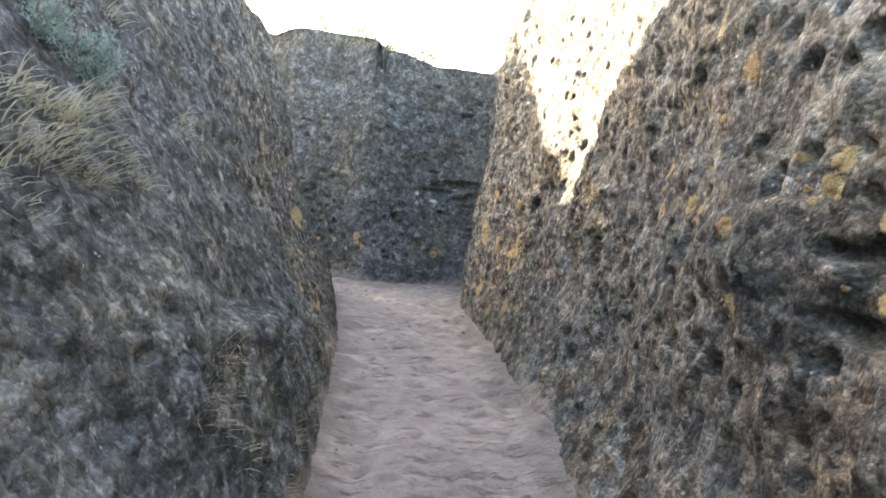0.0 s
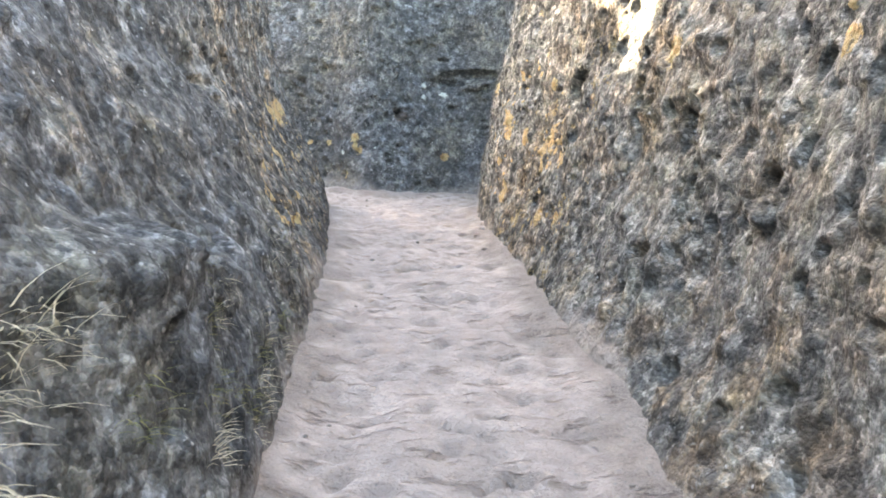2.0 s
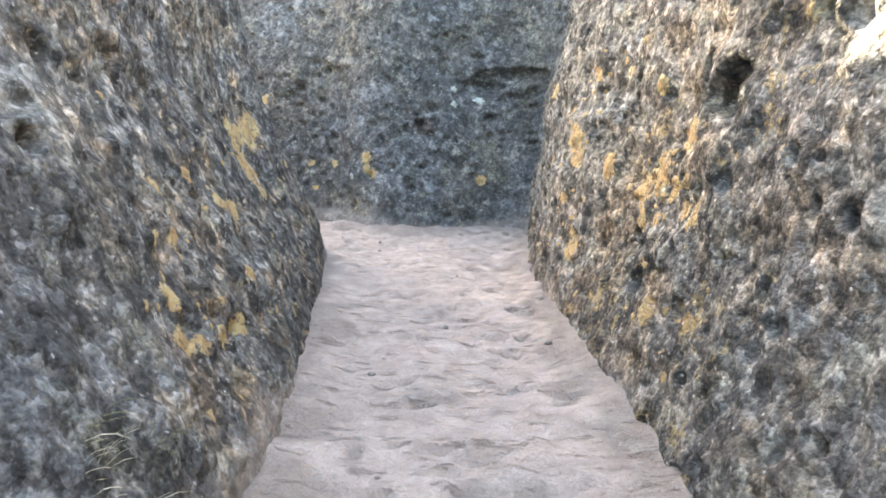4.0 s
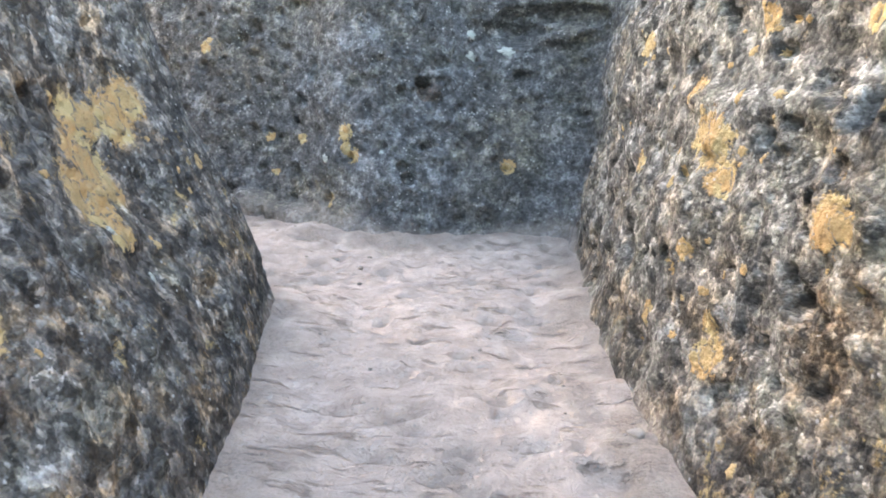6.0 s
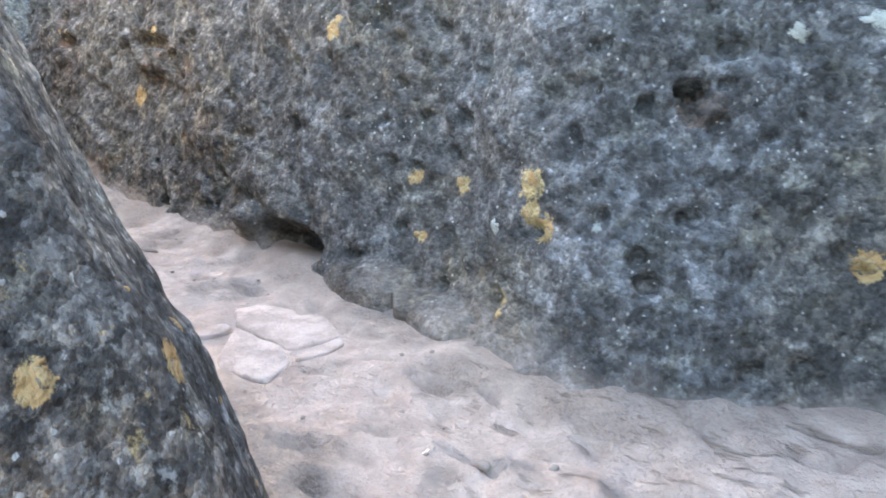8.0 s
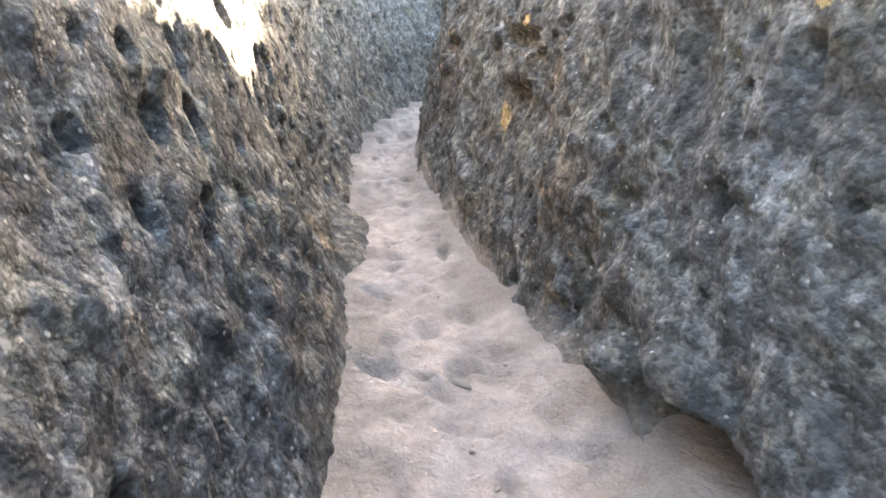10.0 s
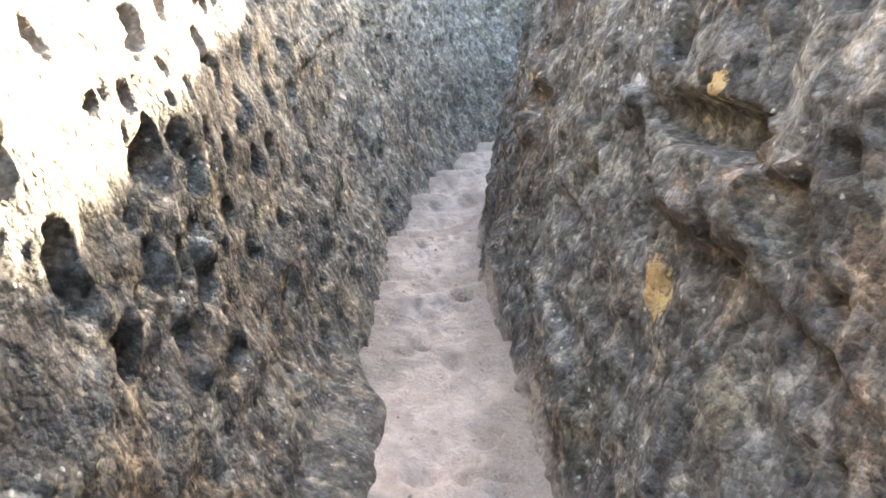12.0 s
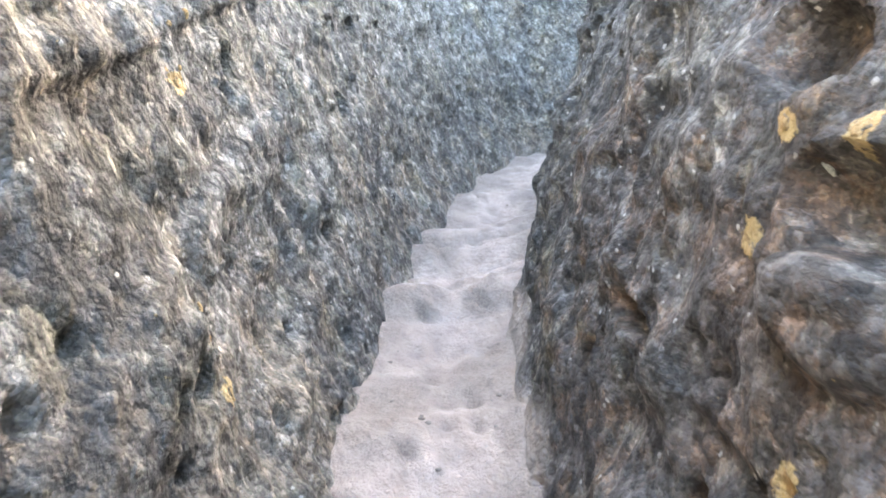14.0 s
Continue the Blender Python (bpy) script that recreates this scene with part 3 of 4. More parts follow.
# ---- where crusts of lichen grow ----
ORANGE_WEST = [(-1.07, 5.82, 1.41, 0.043), (-1.31, 6.16, 1.75, 0.036), (-1, 5.85, 1.21, 0.038), (-1.02, 6.05, 1.18, 0.033), (-1.33, 6.87, 1.68, 0.047), (-1.31, 7.08, 1.65, 0.059), (-1.04, 5.74, 1.23, 0.047), (-1.14, 6.68, 1.33, 0.043), (-1.39, 6.59, 1.79, 0.031), (-1.55, 7.83, 1.85, 0.111), (-1.27, 6.1, 1.52, 0.041), (-1.07, 6.26, 1.17, 0.037), (-1.65, 8.1, 2.11, 0.092), (-1.59, 8.06, 1.86, 0.072), (-1.49, 7.89, 1.7, 0.053), (-1.7, 8.78, 1.85, 0.028), (-1.73, 9.04, 1.75, 0.036), (-2.34, 9.6, 1.78, 0.028), (-7.9, 12.24, 3.12, 0.026), (-7.42, 12.21, 2.37, 0.029), (-1.66, 7.99, 1.93, 0.13), (-1.74, 8.3, 2.08, 0.11), (-1.78, 8.43, 2.15, 0.09), (-1.6, 7.9, 1.78, 0.07)]
YELLOW_ENTRY = [(1.03, 2.36, 1.36, 0.046), (1.21, 2.57, 2.22, 0.043), (1.04, 1.93, 1.72, 0.029), (1.05, 1.91, 1.8, 0.027), (1, 1.74, 1.64, 0.026), (0.96, 3.45, 1.8, 0.044), (1.09, 2.82, 1.7, 0.044), (1.09, 2.99, 1.77, 0.034), (0.97, 1.69, 1.42, 0.021), (1.01, 3.51, 2.01, 0.042), (0.9, 4.84, 2.02, 0.064), (1.12, 2.4, 1.59, 0.026), (1.23, 2.85, 2.49, 0.043), (0.76, 6.8, 1.49, 0.032), (0.71, 6.28, 1.16, 0.027), (0.76, 6.7, 1.67, 0.031), (0.68, 6.87, 1.74, 0.091), (0.78, 6.65, 1.9, 0.076), (0.66, 7.48, 1.77, 0.062), (0.76, 7.01, 2.16, 0.039), (0.75, 6.55, 1.69, 0.027), (0.74, 6.5, 1.56, 0.032), (0.76, 6.69, 1.62, 0.027), (0.81, 6.37, 1.54, 0.051)]
YELLOW_MIDDLE = [(0.66, 6.54, 1.09, 0.037), (0.7, 7.63, 2.32, 0.032), (0.61, 8.06, 2.37, 0.036), (0.53, 8.15, 1.97, 0.084), (0.67, 7.05, 1.66, 0.065), (0.67, 6.99, 1.52, 0.043), (0.69, 6.19, 1.14, 0.032), (0.51, 8.23, 2, 0.073), (0.54, 8.07, 1.85, 0.058), (0.48, 8.17, 1.59, 0.031), (0.4, 8.36, 1.3, 0.038), (0.36, 8.95, 1.87, 0.041), (0.47, 7.91, 1.39, 0.035), (0.48, 7.89, 1.26, 0.062), (0.44, 8.37, 2.18, 0.048), (0.49, 9.04, 2.4, 0.043)]
YELLOW_BACK = [(-1.38, 10.6, 2.02, 0.052), (-1.37, 10.57, 1.9, 0.036), (-1.77, 10.88, 1.97, 0.032), (-0.17, 10.81, 1.73, 0.046), (-2.54, 11.43, 2.67, 0.043), (0.38, 10.52, 2.45, 0.046), (-2.01, 11.04, 1.97, 0.026), (-1.3, 10.57, 1.84, 0.043), (-1.52, 10.55, 1.56, 0.032), (-1.96, 10.92, 1.72, 0.021), (-4.73, 12.05, 2.39, 0.06), (-4.64, 12.11, 2.87, 0.018), (-6.31, 12.85, 2.97, 0.025), (-6.45, 12.92, 2.97, 0.016), (-6.49, 12.92, 2.77, 0.022), (-6.31, 12.73, 2.5, 0.025)]
PALE_WEST = [(-1.47, 7.93, 1.52, 0.029), (-1.53, 7.84, 1.71, 0.028), (-5.54, 11.16, 2.54, 0.035)]
PALE_EAST = [(1.1, 2.6, 1.65, 0.023), (-0.42, 10.93, 2.72, 0.06), (-0.21, 10.84, 2.63, 0.06), (-0.42, 10.91, 2.55, 0.05), (0.42, 10.16, 2.22, 0.036), (-1.54, 10.64, 1.82, 0.045), (-1.06, 10.6, 1.84, 0.035), (-6.38, 12.92, 2.92, 0.013)]


def paint_spot(wall, place, radius):
    d = np.sqrt(((wall.P - wall.P[wall.find(place)]) ** 2).sum(2))
    wall.attrs["spot"] = np.maximum(wall.attrs["spot"], np.clip(1.1 - d / (1.35 * radius + 0.015), 0, 1))


for wall, spots in [(west, ORANGE_WEST), (east, YELLOW_ENTRY), (east, YELLOW_MIDDLE), (east, YELLOW_BACK)]:
    for x, y, z, r in spots:
        paint_spot(wall, (x, y, z), r)
d = ((east.P - east.P[east.find((-0.74, 10.78, 2.28))]) ** 2 * np.array([1, 1, 1.5])).sum(2) ** 0.5
east.attrs["scar"] = np.maximum(east.attrs["scar"], 1.3 * smooth01(0.11, 0.06, d))
west.make("grey weathered rock face with dark crust and orange lichen")
east.make("pitted conglomerate rock face with yellow lichen crusts")

# ---- floor of the trench ----
loop = np.concatenate([west.foot[::6], east.foot[::-6]])


def inside_and_distance(x, y, ring):
    """Which places lie inside a closed line, and how far from it."""
    a, b = ring, np.roll(ring, -1, axis=0)
    inside = np.zeros(x.shape, bool)
    best = np.full(x.shape, 1e9)
    for (ax, ay), (bx, by) in zip(a, b):
        cross = (ay > y) != (by > y)
        if by != ay:
            inside ^= cross & (x < (bx - ax) * (y - ay) / (by - ay) + ax)
        l2 = (bx - ax) ** 2 + (by - ay) ** 2
        if l2 > 0:
            t = np.clip(((x - ax) * (bx - ax) + (y - ay) * (by - ay)) / l2, 0, 1)
            best = np.minimum(best, (x - ax - t * (bx - ax)) ** 2 + (y - ay - t * (by - ay)) ** 2)
    return inside, np.sqrt(best)


def build_floor():
    step = 0.021
    gx, gy = np.arange(-12.2, 1.4, step), np.arange(-5.0, 20.0, step)
    X, Y = np.meshgrid(gx, gy, indexing="ij")
    # keep what lies near the trench
    cx, cy = np.meshgrid(gx[::8], gy[::8], indexing="ij")
    ins, dist = inside_and_distance(cx, cy, loop[::3])
    near = np.repeat(np.repeat(ins | (dist < 0.55), 8, 0), 8, 1)[:X.shape[0], :X.shape[1]]
    idx = np.full(X.shape, -1)
    idx[near] = np.arange(near.sum())
    x, y = X[near], Y[near]
    ins, dist = inside_and_distance(x, y, loop)
    d = np.where(ins, dist, -dist)
    p = np.stack([x, y, np.zeros_like(x)], 1)
    z = floor_z(x, y)
    z = z + 0.05 * smooth01(0.28, -0.1, d) + 0.022 * fbm(p, 0.55, 2, 70) + 0.014 * fbm(p, 0.16, 2, 75) + 0.006 * fbm(p, 0.06, 1, 77)
    # shallow scuffs and ridges across the way
    along = np.where(x > -1.2, y, -x * 0.9 + y * 0.44)
    band = vnoise(np.stack([x * 0.8, along * 3.2, 0 * x], 1), 0.7, 81)
    z = z + 0.020 * band * smooth01(0.0, 0.3, d)
    far = smooth01(-5.8, -8.0, x)
    z = z + far * 0.06 * (np.abs(vnoise(np.stack([along * 1.0, along * 0 + x * 0.1, 0 * x], 1), 0.33, 83)) * 2 - 0.7)
    r = np.random.default_rng(9)
    dent_shade = np.zeros_like(z)
    for _ in range(1500):
        k = r.integers(0, len(x))
        if not ins[k] or dist[k] < 0.12:
            continue
        a, b, turn = r.uniform(0.03, 0.11), r.uniform(0.018, 0.042), r.uniform(-0.5, 0.5)
        dx, dy = x - x[k], y - y[k]
        sel = (np.abs(dx) < 0.3) & (np.abs(dy) < 0.3)
        u, v = dx[sel] * math.cos(turn) + dy[sel] * math.sin(turn), -dx[sel] * math.sin(turn) + dy[sel] * math.cos(turn)
        e = (u / a) ** 2 + (v / b) ** 2
        # each dent's own shade, painted as darker sand within its outline
        dent_shade[sel] = np.maximum(dent_shade[sel], r.uniform(0.1, 0.75) * np.exp(-e ** 1.5))
        z[sel] += -r.uniform(0.016, 0.045) * np.exp(-e ** 1.5) + 0.007 * np.exp(-((np.sqrt(e) - 1.8) * 1.6) ** 2)
    flat = np.exp(-(((x + 2.42) / 0.5) ** 2 + ((y - 10.38) / 0.38) ** 2) ** 2)
    z = z * (1 - flat) + (floor_z(x, y) - 0.004) * flat
    a = idx[:-1, :-1]
    ok = (a >= 0) & (idx[1:, :-1] >= 0) & (idx[1:, 1:] >= 0) & (idx[:-1, 1:] >= 0)
    f = np.stack([idx[:-1, :-1][ok], idx[1:, :-1][ok], idx[1:, 1:][ok], idx[:-1, 1:][ok]], 1)
    # real litter at the wall feet, then the painted shade of the dents
    litter_and_shade = np.clip(smooth01(0.26, 0.0, d + 0.16 * fbm(p, 0.22, 3, 90)) * 0.55 + dent_shade * 0.7, 0, 1)
    ob = link_mesh("floor", np.stack([x, y, z], 1), f, SAND, attrs=[("litter_and_shade", litter_and_shade), ("cross", smooth01(-2.0, -1.2, x))])
    return tagged(ob, "pale pinkish trodden sand floor of a rock-cut passage", "path", kind="structure")


floor = build_floor()


# ---- plateau above, to the horizon ----
def build_ground():
    def spread(a, b, mid, fine):
        core = np.arange(a, b, fine)
        far = mid * 1.5 ** np.arange(0, 14)
        return np.concatenate([a - np.cumsum(far)[::-1], core, core[-1] + np.cumsum(far)])
    gx, gy = spread(-17, 7, 0.6, 0.2), spread(-10, 25, 0.6, 0.2)
    X, Y = np.meshgrid(gx, gy, indexing="ij")
    low = west.low - 1
    rim_w, rim_e = west.P[::10, low, :2], east.P[::10, low, :2]
    ring = np.concatenate([rim_w, rim_e[::-1]])
    ins, dist = inside_and_distance(X, Y, ring)
    d = np.where(ins, -dist, dist)
    # height of the nearest stretch of rim
    rims = np.concatenate([west.P[::12, low], east.P[::12, low]])
    top = np.zeros_like(X)
    wsum = np.zeros_like(X)
    for x, y, z in rims:
        w = 1.0 / ((X - x) ** 2 + (Y - y) ** 2 + 0.05) ** 2
        top += w * z
        wsum += w
    top = top / wsum
    p = np.stack([X, Y, np.zeros_like(X)], -1)
    z = top - 0.06 + smooth01(0.3, 3.0, d) * (0.25 * fbm(p, 2.4, 3, 101)) + smooth01(20, 400, d) * 6 * vnoise(p, 90, 104)
    z = z + 0.04 * fbm(p, 0.5, 2, 108)
    z = np.where(d < 0.22, floor_z(X, Y) - 0.8, z)
    ob = link_mesh("ground", np.stack([X, Y, z], -1).reshape(-1, 3), grid_faces(*X.shape), SOIL)
    tagged(ob, "dry stony ground above the rock cutting", "ground", kind="structure")
    return ob, (X, Y, z)


ground, GROUND_GRID = build_ground()


# ---- lichen crusts on the rock ----
def lichen_patch(wall, place, radius, material, label, seed):
    """A thin, lobed crust that lies on the rock; a part of its wall."""
    r = np.random.default_rng(seed)
    i, j = np.unravel_index(np.argmin(((wall.Q - np.array(place)) ** 2).sum(2)), wall.H.shape)
    n, rings = 20, 4
    wave = r.random(n)
    wave = 0.25 * np.roll(wave, 1) + 0.5 * wave + 0.25 * np.roll(wave, -1)
    lobes = 1 + 0.8 * (wave - 0.5) + 0.16 * np.sin(np.arange(n) * 2 + r.random() * 6)
    stretch = r.uniform(0.75, 1.3)
    verts = []
    dh = np.gradient(wall.H[i])

    def on_rock(di, dj, lift):
        a, c = np.clip(i + di, 0, wall.Q.shape[0] - 1.01), np.clip(j + dj, 0, wall.Q.shape[1] - 1.01)
        i0, j0 = int(a), int(c)
        fa, fc = a - i0, c - j0
        w = ((1 - fa) * (1 - fc), fa * (1 - fc), (1 - fa) * fc, fa * fc)
        at = ((i0, j0), (i0 + 1, j0), (i0, j0 + 1), (i0 + 1, j0 + 1))
        return sum(k * (wall.Q[q] + wall.N[q] * lift) for k, q in zip(w, at))

    verts.append(on_rock(0, 0, 0.005))
    for k in range(1, rings + 1):
        for q in range(n):
            a = 2 * math.pi * q / n
            d = 0.72 * radius * lobes[q] * k / rings
            verts.append(on_rock(d * math.cos(a) * stretch / wall.step, d * math.sin(a) / dh[j], (0.005, 0.005, 0.003, -0.003)[k - 1]))
    faces = [(0, 1 + q, 1 + (q + 1) % n) for q in range(n)]
    for k in range(rings - 1):
        for q in range(n):
            a, b2 = 1 + k * n + q, 1 + k * n + (q + 1) % n
            faces += [(a, a + n, b2 + n), (a, b2 + n, b2)]
    faces = [f if wall.side > 0 else f[::-1] for f in faces]
    ob = link_mesh("lichen_patch", verts, faces, material, wall.ob, attrs=[("rim", [0.0] + [k / rings for k in range(1, rings + 1) for _ in range(n)])])
    if label:
        tagged(ob, label)



seed = 200
for wall, spots, material, label in [(west, ORANGE_WEST, CRUST, ""), (east, YELLOW_ENTRY, CRUST, ""), (east, YELLOW_MIDDLE, CRUST, ""), (east, YELLOW_BACK, CRUST, ""),
                                     (west, PALE_WEST, PALE_CRUST, "pale grey-green lichen crust"), (east, PALE_EAST, PALE_CRUST, "pale grey-green lichen crust")]:
    for x, y, z, r in spots:
        seed += 1
        lichen_patch(wall, (x, y, z), r, material, label, seed)
# smaller crusts gather about the larger ones
for wall, spots, near, count in [(west, ORANGE_WEST, (0.0, 0.0), 60), (east, YELLOW_MIDDLE, (0.0, 0.0), 90), (east, YELLOW_ENTRY, (0.0, 0.0), 50)]:
    for k in range(count):
        x, y, z, r = spots[int(rng.integers(0, len(spots)))]
        seed += 1
        lichen_patch(wall, (x, y + rng.normal(0, 0.22), z + rng.normal(0, 0.16)), rng.uniform(0.010, 0.036), CRUST, "", seed)


# ---- plants ----
def blades(points, out, up, count, length, width, droop, spread, r):
    """Thin tapering blades of grass from a tuft's base."""
    verts, faces = [], []
    out, up = Vector(out).normalized(), Vector(up)
    across = out.cross(up).normalized()
    for _ in range(count):
        base = Vector(points) + across * r.normal(0, spread) + up * r.normal(0, spread * 0.6)
        d = (out * r.uniform(0.3, 1.0) + up * r.uniform(0.2, 1.1) + across * r.normal(0, 0.45)).normalized()
        l = length * r.uniform(0.5, 1.15)
        w = across.lerp(out, 0.3 * r.random()).normalized() * width
        p, n0 = base - out * 0.02, len(verts)
        for k in range(4):
            taper = (1.0, 0.85, 0.55, 0.06)[k]
            verts += [p - w * taper, p + w * taper]
            d = (d - Vector((0, 0, droop * r.uniform(0.5, 1.2)))).normalized()
            p = p + d * (l / 3)
        for k in range(3):
            a = n0 + 2 * k
            faces.append((a, a + 1, a + 3, a + 2))
    return verts, faces


def grass_tuft(place, count, length, droop, material, label, wall=None, seed=0, spread=0.035, group="tufts on the rock"):
    wall = wall or west
    r = np.random.default_rng(seed)
    i, j = np.unravel_index(np.argmin(((wall.Q - np.array(place)) ** 2).sum(2)), wall.H.shape)
    out = wall.N[max(0, i - 4):i + 5, max(0, j - 4):j + 5].mean((0, 1))
    v, f = blades(wall.Q[i, j], out, (0, 0, 1), count, length, 0.0042, droop, spread, r)
    root = new("grass_tuft")
    root.location = wall.Q[i, j]
    base = Vector(wall.Q[i, j])
    tagged(link_mesh("blade_clump", [tuple(q - base) for q in v], f, material, root, smooth=False), kind="stuff")
    return tagged(root, label, "grass", group)


STRAW_SPOTS = [(-0.88, 2.65, 1.1), (-0.81, 2.39, 0.91), (-0.83, 2.59, 1.01), (-0.82, 2.36, 0.99), (-0.84, 2.75, 1.06), (-1.35, 2.48, 1.94), (-1.32, 2.22, 1.92), (-1.34, 2.53, 1.98), (-1.33, 2.12, 1.94), (-1.31, 2.52, 1.82),
               (-1.22, 2.32, 1.66), (-1.15, 1.87, 1.71), (-1.27, 2.2, 1.83), (-1.24, 2.22, 1.78), (-1.6, 3.44, 2.76), (-1.43, 3.91, 2.3), (-1.52, 2.52, 2.38)]
STRAW_SPOTS += [(-1.3, rng.uniform(1.6, 2.7), rng.uniform(1.55, 2.05)) for _ in range(16)]
for k, place in enumerate(STRAW_SPOTS):
    lower = place[2] < 1.3
    grass_tuft(place, 26 if lower else 24, 0.15, 0.42, STRAW, "dry straw-coloured grass tuft on the rock ledge", seed=300 + k, spread=0.06)
for k, place in enumerate([(-0.71, 3.49, 0.97), (-0.73, 3.57, 0.7), (-0.75, 3.54, 1.11), (-0.87, 4.47, 0.69), (-0.87, 4.53, 0.76), (-0.96, 2.42, 1.04), (-0.68, 2.71, 0.63), (-0.72, 3.9, 0.75), (-0.75, 3.7, 0.62), (-0.8, 3.3, 0.8)]):
    grass_tuft(place, 34, 0.08, 0.45, MOSSY, "yellow-green grass fringe hanging at the rock's foot", seed=340 + k, spread=0.06)


for k in range(26):
    y = rng.uniform(2.3, 5.6)
    x, z = float(np.interp(y, [1.0, 3.1, 4.2, 5.5], [-0.55, -0.58, -0.72, -0.83])) - 0.08, float(floor_z(np.float64(-0.8), np.float64(y)))
    grass_tuft((x, y, z + rng.uniform(0.05, 0.6)), 16, 0.10, 0.40, STRAW if k % 3 else MOSSY, "thin dry grass blades hanging on the dark rock face", seed=360 + k, spread=0.05)


def leafy(points, r, size, per):
    """Small folded leaves round many twig ends."""
    verts, faces = [], []
    for p in points:
        for _ in range(per):
            c = Vector(p) + Vector(r.normal(0, 1, 3)) * size * 1.6
            a = Vector(r.normal(0, 1, 3)).normalized()
            b2 = a.orthogonal().normalized() * size * r.uniform(0.25, 0.4)
            l = size * r.uniform(0.7, 1.3)
            n0 = len(verts)
            verts += [c - a * l, c + b2 + a * 0.1 * l, c + a * l, c - b2 + a * 0.1 * l]
            faces.append((n0, n0 + 1, n0 + 2, n0 + 3))
    return verts, faces


def tube(path, r0, r1, sides=6):
    verts, faces = [], []
    for k, p in enumerate(path):
        p = Vector(p)
        d = (Vector(path[min(k + 1, len(path) - 1)]) - Vector(path[max(k - 1, 0)])).normalized()
        u = d.orthogonal().normalized()
        w = d.cross(u)
        rad = r0 + (r1 - r0) * k / (len(path) - 1)
        for q in range(sides):
            a = 2 * math.pi * q / sides
            verts.append(p + u * rad * math.cos(a) + w * rad * math.sin(a))
        if k:
            for q in range(sides):
                a, b2 = (k - 1) * sides + q, (k - 1) * sides + (q + 1) % sides
                faces.append((a, b2, b2 + sides, a + sides))
    return verts, faces


def shrub(place, height, width, leaf, stems, per, material, label, seed, name="shrub", out=(0, 0, 0), category="shrub", group=""):
    """A bush: several stems that fork, and a ragged crown of small leaves."""
    r = np.random.default_rng(seed)
    root = new(name)
    root.location = place
    tagged(root, label, category, group)
    ends = []
    for _ in range(stems):
        a = r.uniform(0, 2 * math.pi)
        lean = Vector((math.cos(a), math.sin(a), 0)) * width * r.uniform(0.1, 0.5) + Vector(out) * height
        p, path = Vector((0, 0, -0.06)), []
        for k in range(5):
            path.append(p.copy())
            p = p + Vector((lean.x / 4, lean.y / 4, height * r.uniform(0.15, 0.27))) + Vector(r.normal(0, 1, 3)) * height * 0.025
        v, f = tube(path, 0.012 * height + 0.003, 0.003)
        link_mesh("stem", [tuple(q) for q in v], f, BARK, root)
        for q in path[1:]:
            for _ in range(4):
                ends.append(q + Vector(r.normal(0, 1, 3)) * width * 0.17)
    v, f = leafy(ends, r, leaf, per)
    link_mesh("crown", [tuple(q) for q in v], f, material, root, smooth=False)
    return root


def on_wall(wall, place):
    i, j = np.unravel_index(np.argmin(((wall.Q - np.array(place)) ** 2).sum(2)), wall.H.shape)
    return tuple(wall.Q[i, j])


for k, (place, h) in enumerate([((-1.48, 2.51, 2.15), 0.16), ((-1.46, 2.60, 2.12), 0.14), ((-1.53, 2.41, 2.26), 0.15)]):
    shrub(on_wall(west, place), h, 0.16, 0.011, 7, 7, SAGE, "small blue-green bush growing from the rock ledge", 400 + k, "small_bush", (0.5, 0, 0), group="bushes on the ledge")


def on_ground(x, y):
    X, Y, z = GROUND_GRID
    i, j = np.argmin(np.abs(X[:, 0] - x)), np.argmin(np.abs(Y[0] - y))
    return x, y, float(z[i, j])


for k, (x, y, h, w) in enumerate([(-2.2, 12.1, 0.62, 0.8), (-1.6, 11.95, 0.6, 0.9), (-1.1, 11.85, 0.55, 0.9), (-0.5, 11.8, 0.42, 0.7), (-3.0, 12.4, 1.5, 0.9), (-3.7, 12.9, 1.7, 1.2),
                                  (1.6, 9.9, 1.25, 0.9), (1.8, 9.2, 1.2, 0.9), (2.0, 8.4, 1.2, 0.9)]):
    shrub(on_ground(x, y), h, w, 0.028, 9, 9, LEAF, "green leafy shrub on the rim of the cutting", 420 + k, group="shrubs along the rim")


# ---- loose stones ----
def stone_mesh(size, seed, sharp=0.22):
    """A worn, uneven stone: a rounded block with flattened faces."""
    r = np.random.default_rng(seed)
    bm = bmesh.new()
    bmesh.ops.create_icosphere(bm, subdivisions=3 if max(size) > 0.04 else 2, radius=1.0)
    cuts = [(Vector(r.normal(0, 1, 3)).normalized(), r.uniform(0.55, 0.85)) for _ in range(7)]
    for v in bm.verts:
        p = v.co.copy()
        for n, d in cuts:
            e = p.dot(n) - d
            if e > 0:
                p -= n * e * 0.85
        p *= 1 + sharp * 0.35 * noise.noise(p * 1.7 + Vector((seed, 0, 0)))
        v.co = Vector((p.x * size[0], p.y * size[1], p.z * size[2]))
    me = bpy.data.meshes.new("stone")
    bm.to_mesh(me)
    bm.free()
    for poly in me.polygons:
        poly.use_smooth = True
    me.materials.append(STONE)
    return me


def floor_at(x, y):
    hit, place, *_ = floor.ray_cast((x, y, 10), (0, 0, -1))
    return place.z if hit else float(floor_z(x, y))


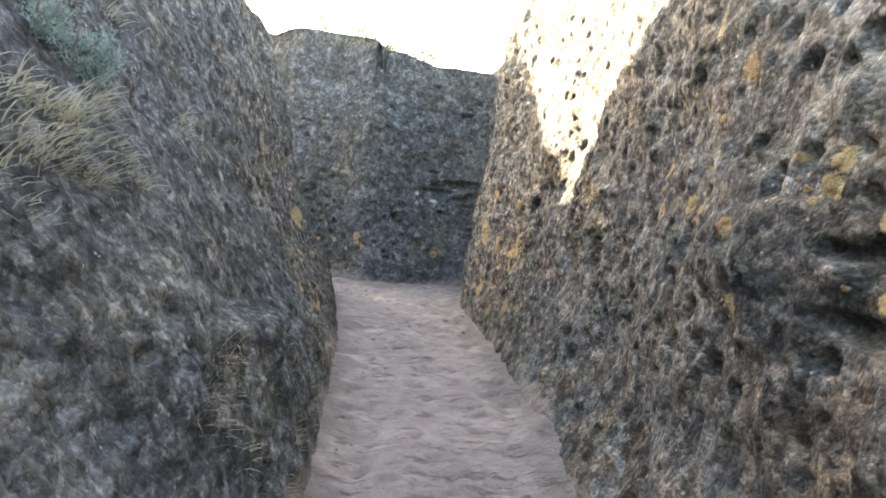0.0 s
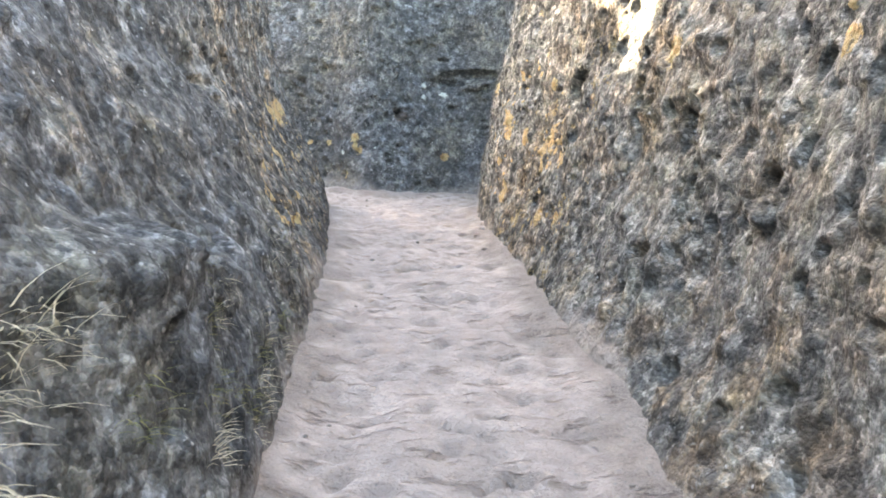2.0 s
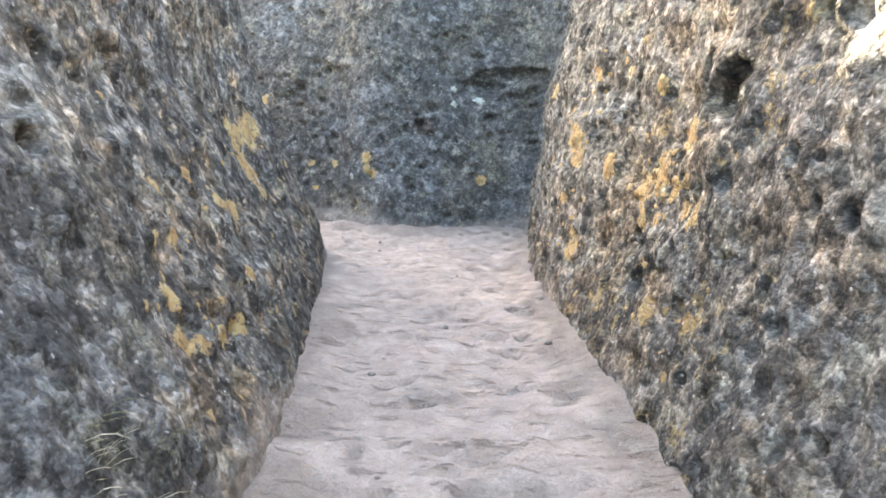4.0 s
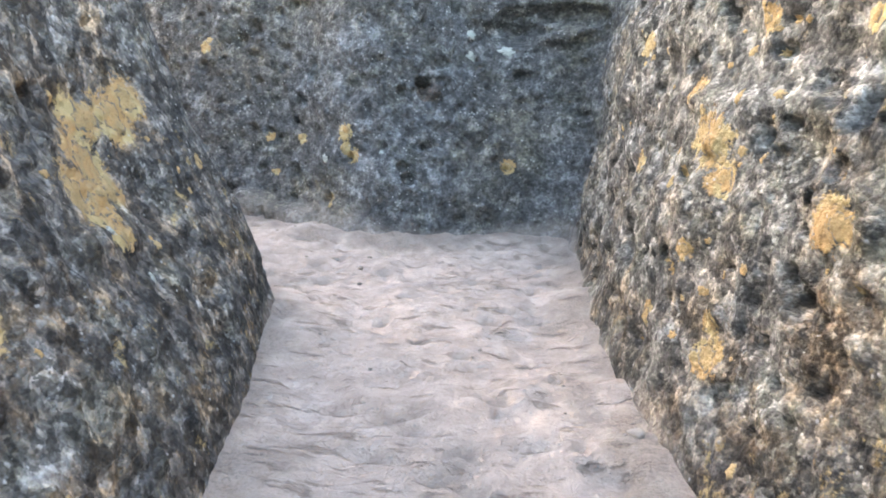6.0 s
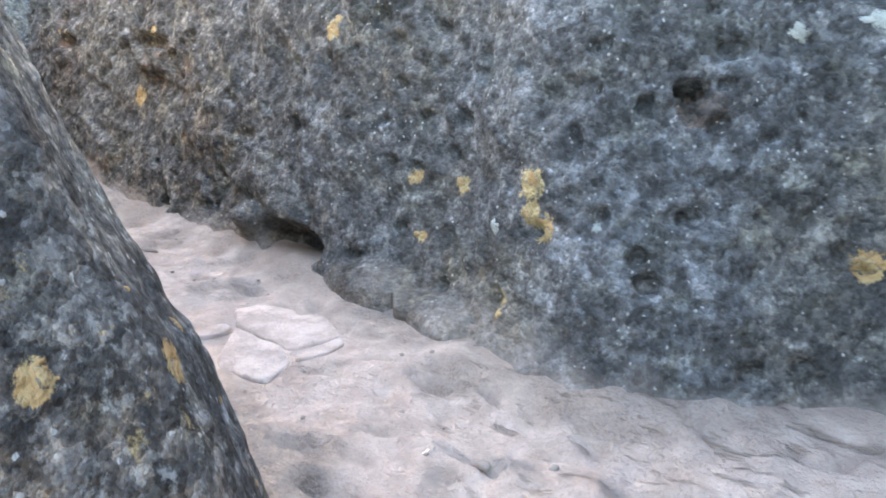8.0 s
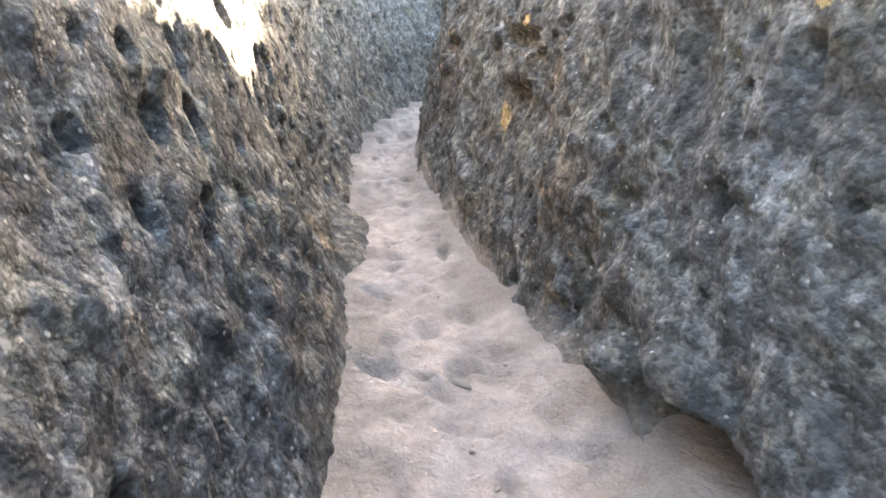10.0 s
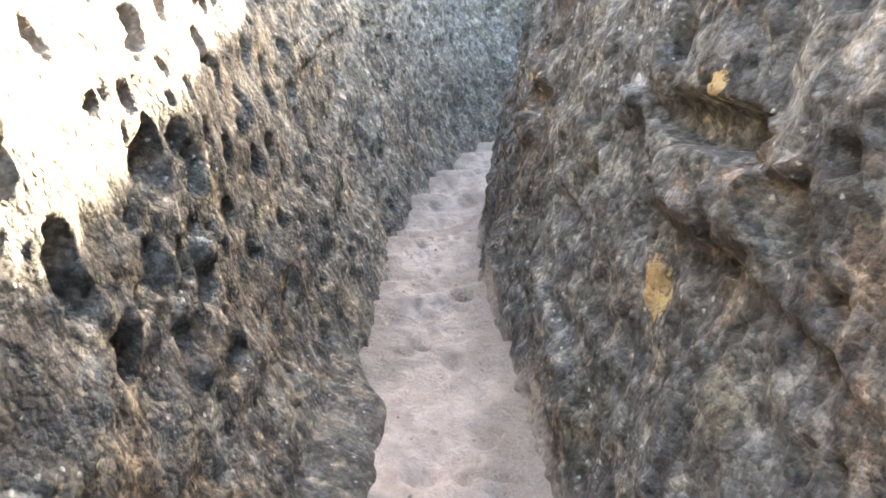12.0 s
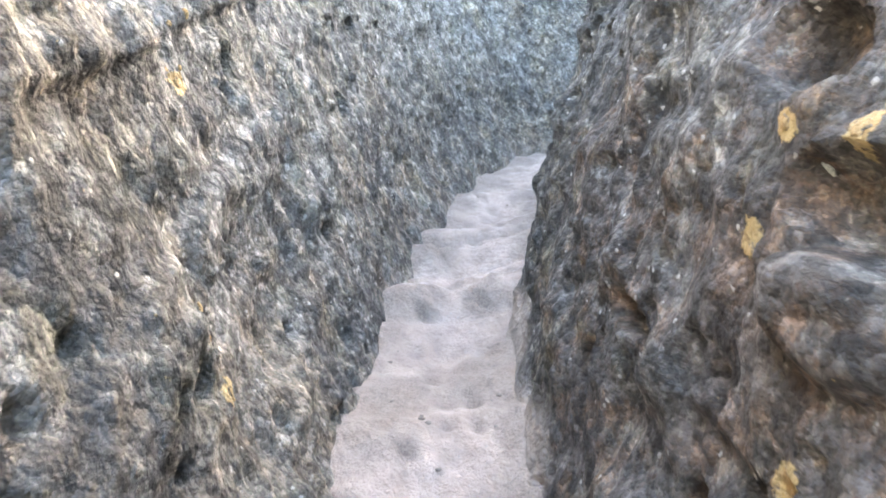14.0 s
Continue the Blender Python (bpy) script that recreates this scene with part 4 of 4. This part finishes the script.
bpy.context.view_layer.update()
STONES = [(-3.76, 11.09, 0.07, 0.03, 0.018),
          (-1.05, 9.57, 0.018, 0.015, 0.012), (-1.06, 9.99, 0.02, 0.016, 0.012), (-1.07, 9.73, 0.022, 0.017, 0.014), (-1.27, 9.93, 0.034, 0.022, 0.016), (-1.09, 7.33, 0.022, 0.02, 0.016),
          (0.22, 7.21, 0.026, 0.02, 0.016), (-0.35, 7.46, 0.02, 0.016, 0.014), (-0.66, 6.73, 0.02, 0.02, 0.012), (0.23, 7.99, 0.04, 0.03, 0.022)]
for k, (x, y, a, b2, c) in enumerate(STONES):
    ob = new("stone", stone_mesh((a, b2, c), 500 + k))
    ob.matrix_world = pose(x, y, floor_at(x, y) + c * 0.35, 0, 0, 35 * k % 180)
    tagged(ob, "flat grey stone half buried in the sandy floor" if a > 0.05 else "small brown pebble lying on the sandy floor", "stone", "loose stones")
pebble = [stone_mesh((0.012, 0.010, 0.007), 560 + k) for k in range(6)]
made = 0
while made < 110:
    k = int(rng.integers(0, len(west.foot)))
    x, y = west.foot[k] + (east.foot[int(np.argmin(((east.foot - west.foot[k]) ** 2).sum(1)))] - west.foot[k]) * rng.uniform(0.06, 0.94)
    if not 1.0 < y < 16.2:
        continue
    s = rng.uniform(0.4, 1.2)
    ob = new("pebble", pebble[made % 6])
    ob.matrix_world = pose(x, y, floor_at(x, y) + 0.002 * s, 0, 0, rng.uniform(0, 360)) @ Matrix.Scale(s, 4)
    tagged(ob, "tiny loose pebble on the sandy floor", "pebble", "pebbles on the floor")
    made += 1


def slab(outline, thick, seed):
    """A worn plate of bedrock that stands a little out of the sand: a many-cornered outline with broken, rounded edges."""
    n, rings = 48, 9
    o = np.array(outline, float)
    x, y = o.mean(0)
    o = np.vstack([o, o[:1]]) - (x, y)
    d = np.concatenate([[0], np.cumsum(np.hypot(*np.diff(o, axis=0).T))])
    t = np.linspace(0, d[-1], n, endpoint=False)
    edge = np.stack([np.interp(t, d, o[:, k]) for k in (0, 1)], 1)
    edge = 0.25 * np.roll(edge, 1, 0) + 0.5 * edge + 0.25 * np.roll(edge, -1, 0)
    edge *= 1.035 + 0.035 * vnoise(np.c_[edge, 0 * t], 0.06, seed)[:, None]
    v = [np.array([[0, 0, thick]])]
    for u, z in zip((0.2, 0.4, 0.6, 0.78, 0.9, 0.95, 0.98, 1.0, 1.02), (1, 1, 1, 0.97, 0.92, 0.8, 0.5, -0.3, -2.5)):
        v.append(np.c_[edge * u, np.full(n, thick * z)])
    v = np.vstack(v)
    g = np.c_[v[:, 0] + x, v[:, 1] + y, 0 * v[:, 0]]
    v[:, 2] += 0.011 * fbm(g, 0.12, 3, seed) + floor_z(g[:, 0], g[:, 1]) - floor_z(np.float64(x), np.float64(y))
    turn = 1 if np.cross(edge[0], edge[n // 4]) > 0 else -1
    faces = [(0, 1 + q, 1 + (q + 1) % n) for q in range(n)]
    for k in range(rings - 1):
        for q in range(n):
            p0, p1 = 1 + k * n + q, 1 + k * n + (q + 1) % n
            faces += [(p0, p0 + n, p1 + n), (p0, p1 + n, p1)]
    ob = link_mesh("rock_slab", v, [f[::turn] for f in faces], SLAB)
    ob.location = (x, y, floor_at(x, y) - 0.004)
    return tagged(ob, "worn pinkish rock slab showing through the sand", "rock slab", "slabs in the floor")


for k, (outline, thick) in enumerate([
        ([(-2.60, 10.43), (-2.25, 10.33), (-2.11, 10.53), (-2.30, 10.67), (-2.57, 10.69), (-2.74, 10.58)], 0.020),
        ([(-2.58, 10.40), (-2.26, 10.30), (-2.20, 10.24), (-2.17, 10.06), (-2.42, 10.08), (-2.52, 10.22)], 0.026),
        ([(-2.22, 10.32), (-2.11, 10.50), (-2.07, 10.46), (-2.10, 10.36), (-2.18, 10.26)], 0.024),
        ([(-2.76, 10.24), (-2.72, 10.21), (-2.62, 10.31), (-2.59, 10.39), (-2.64, 10.40), (-2.72, 10.33)], 0.028)]):
    slab(outline, thick, 600 + k)
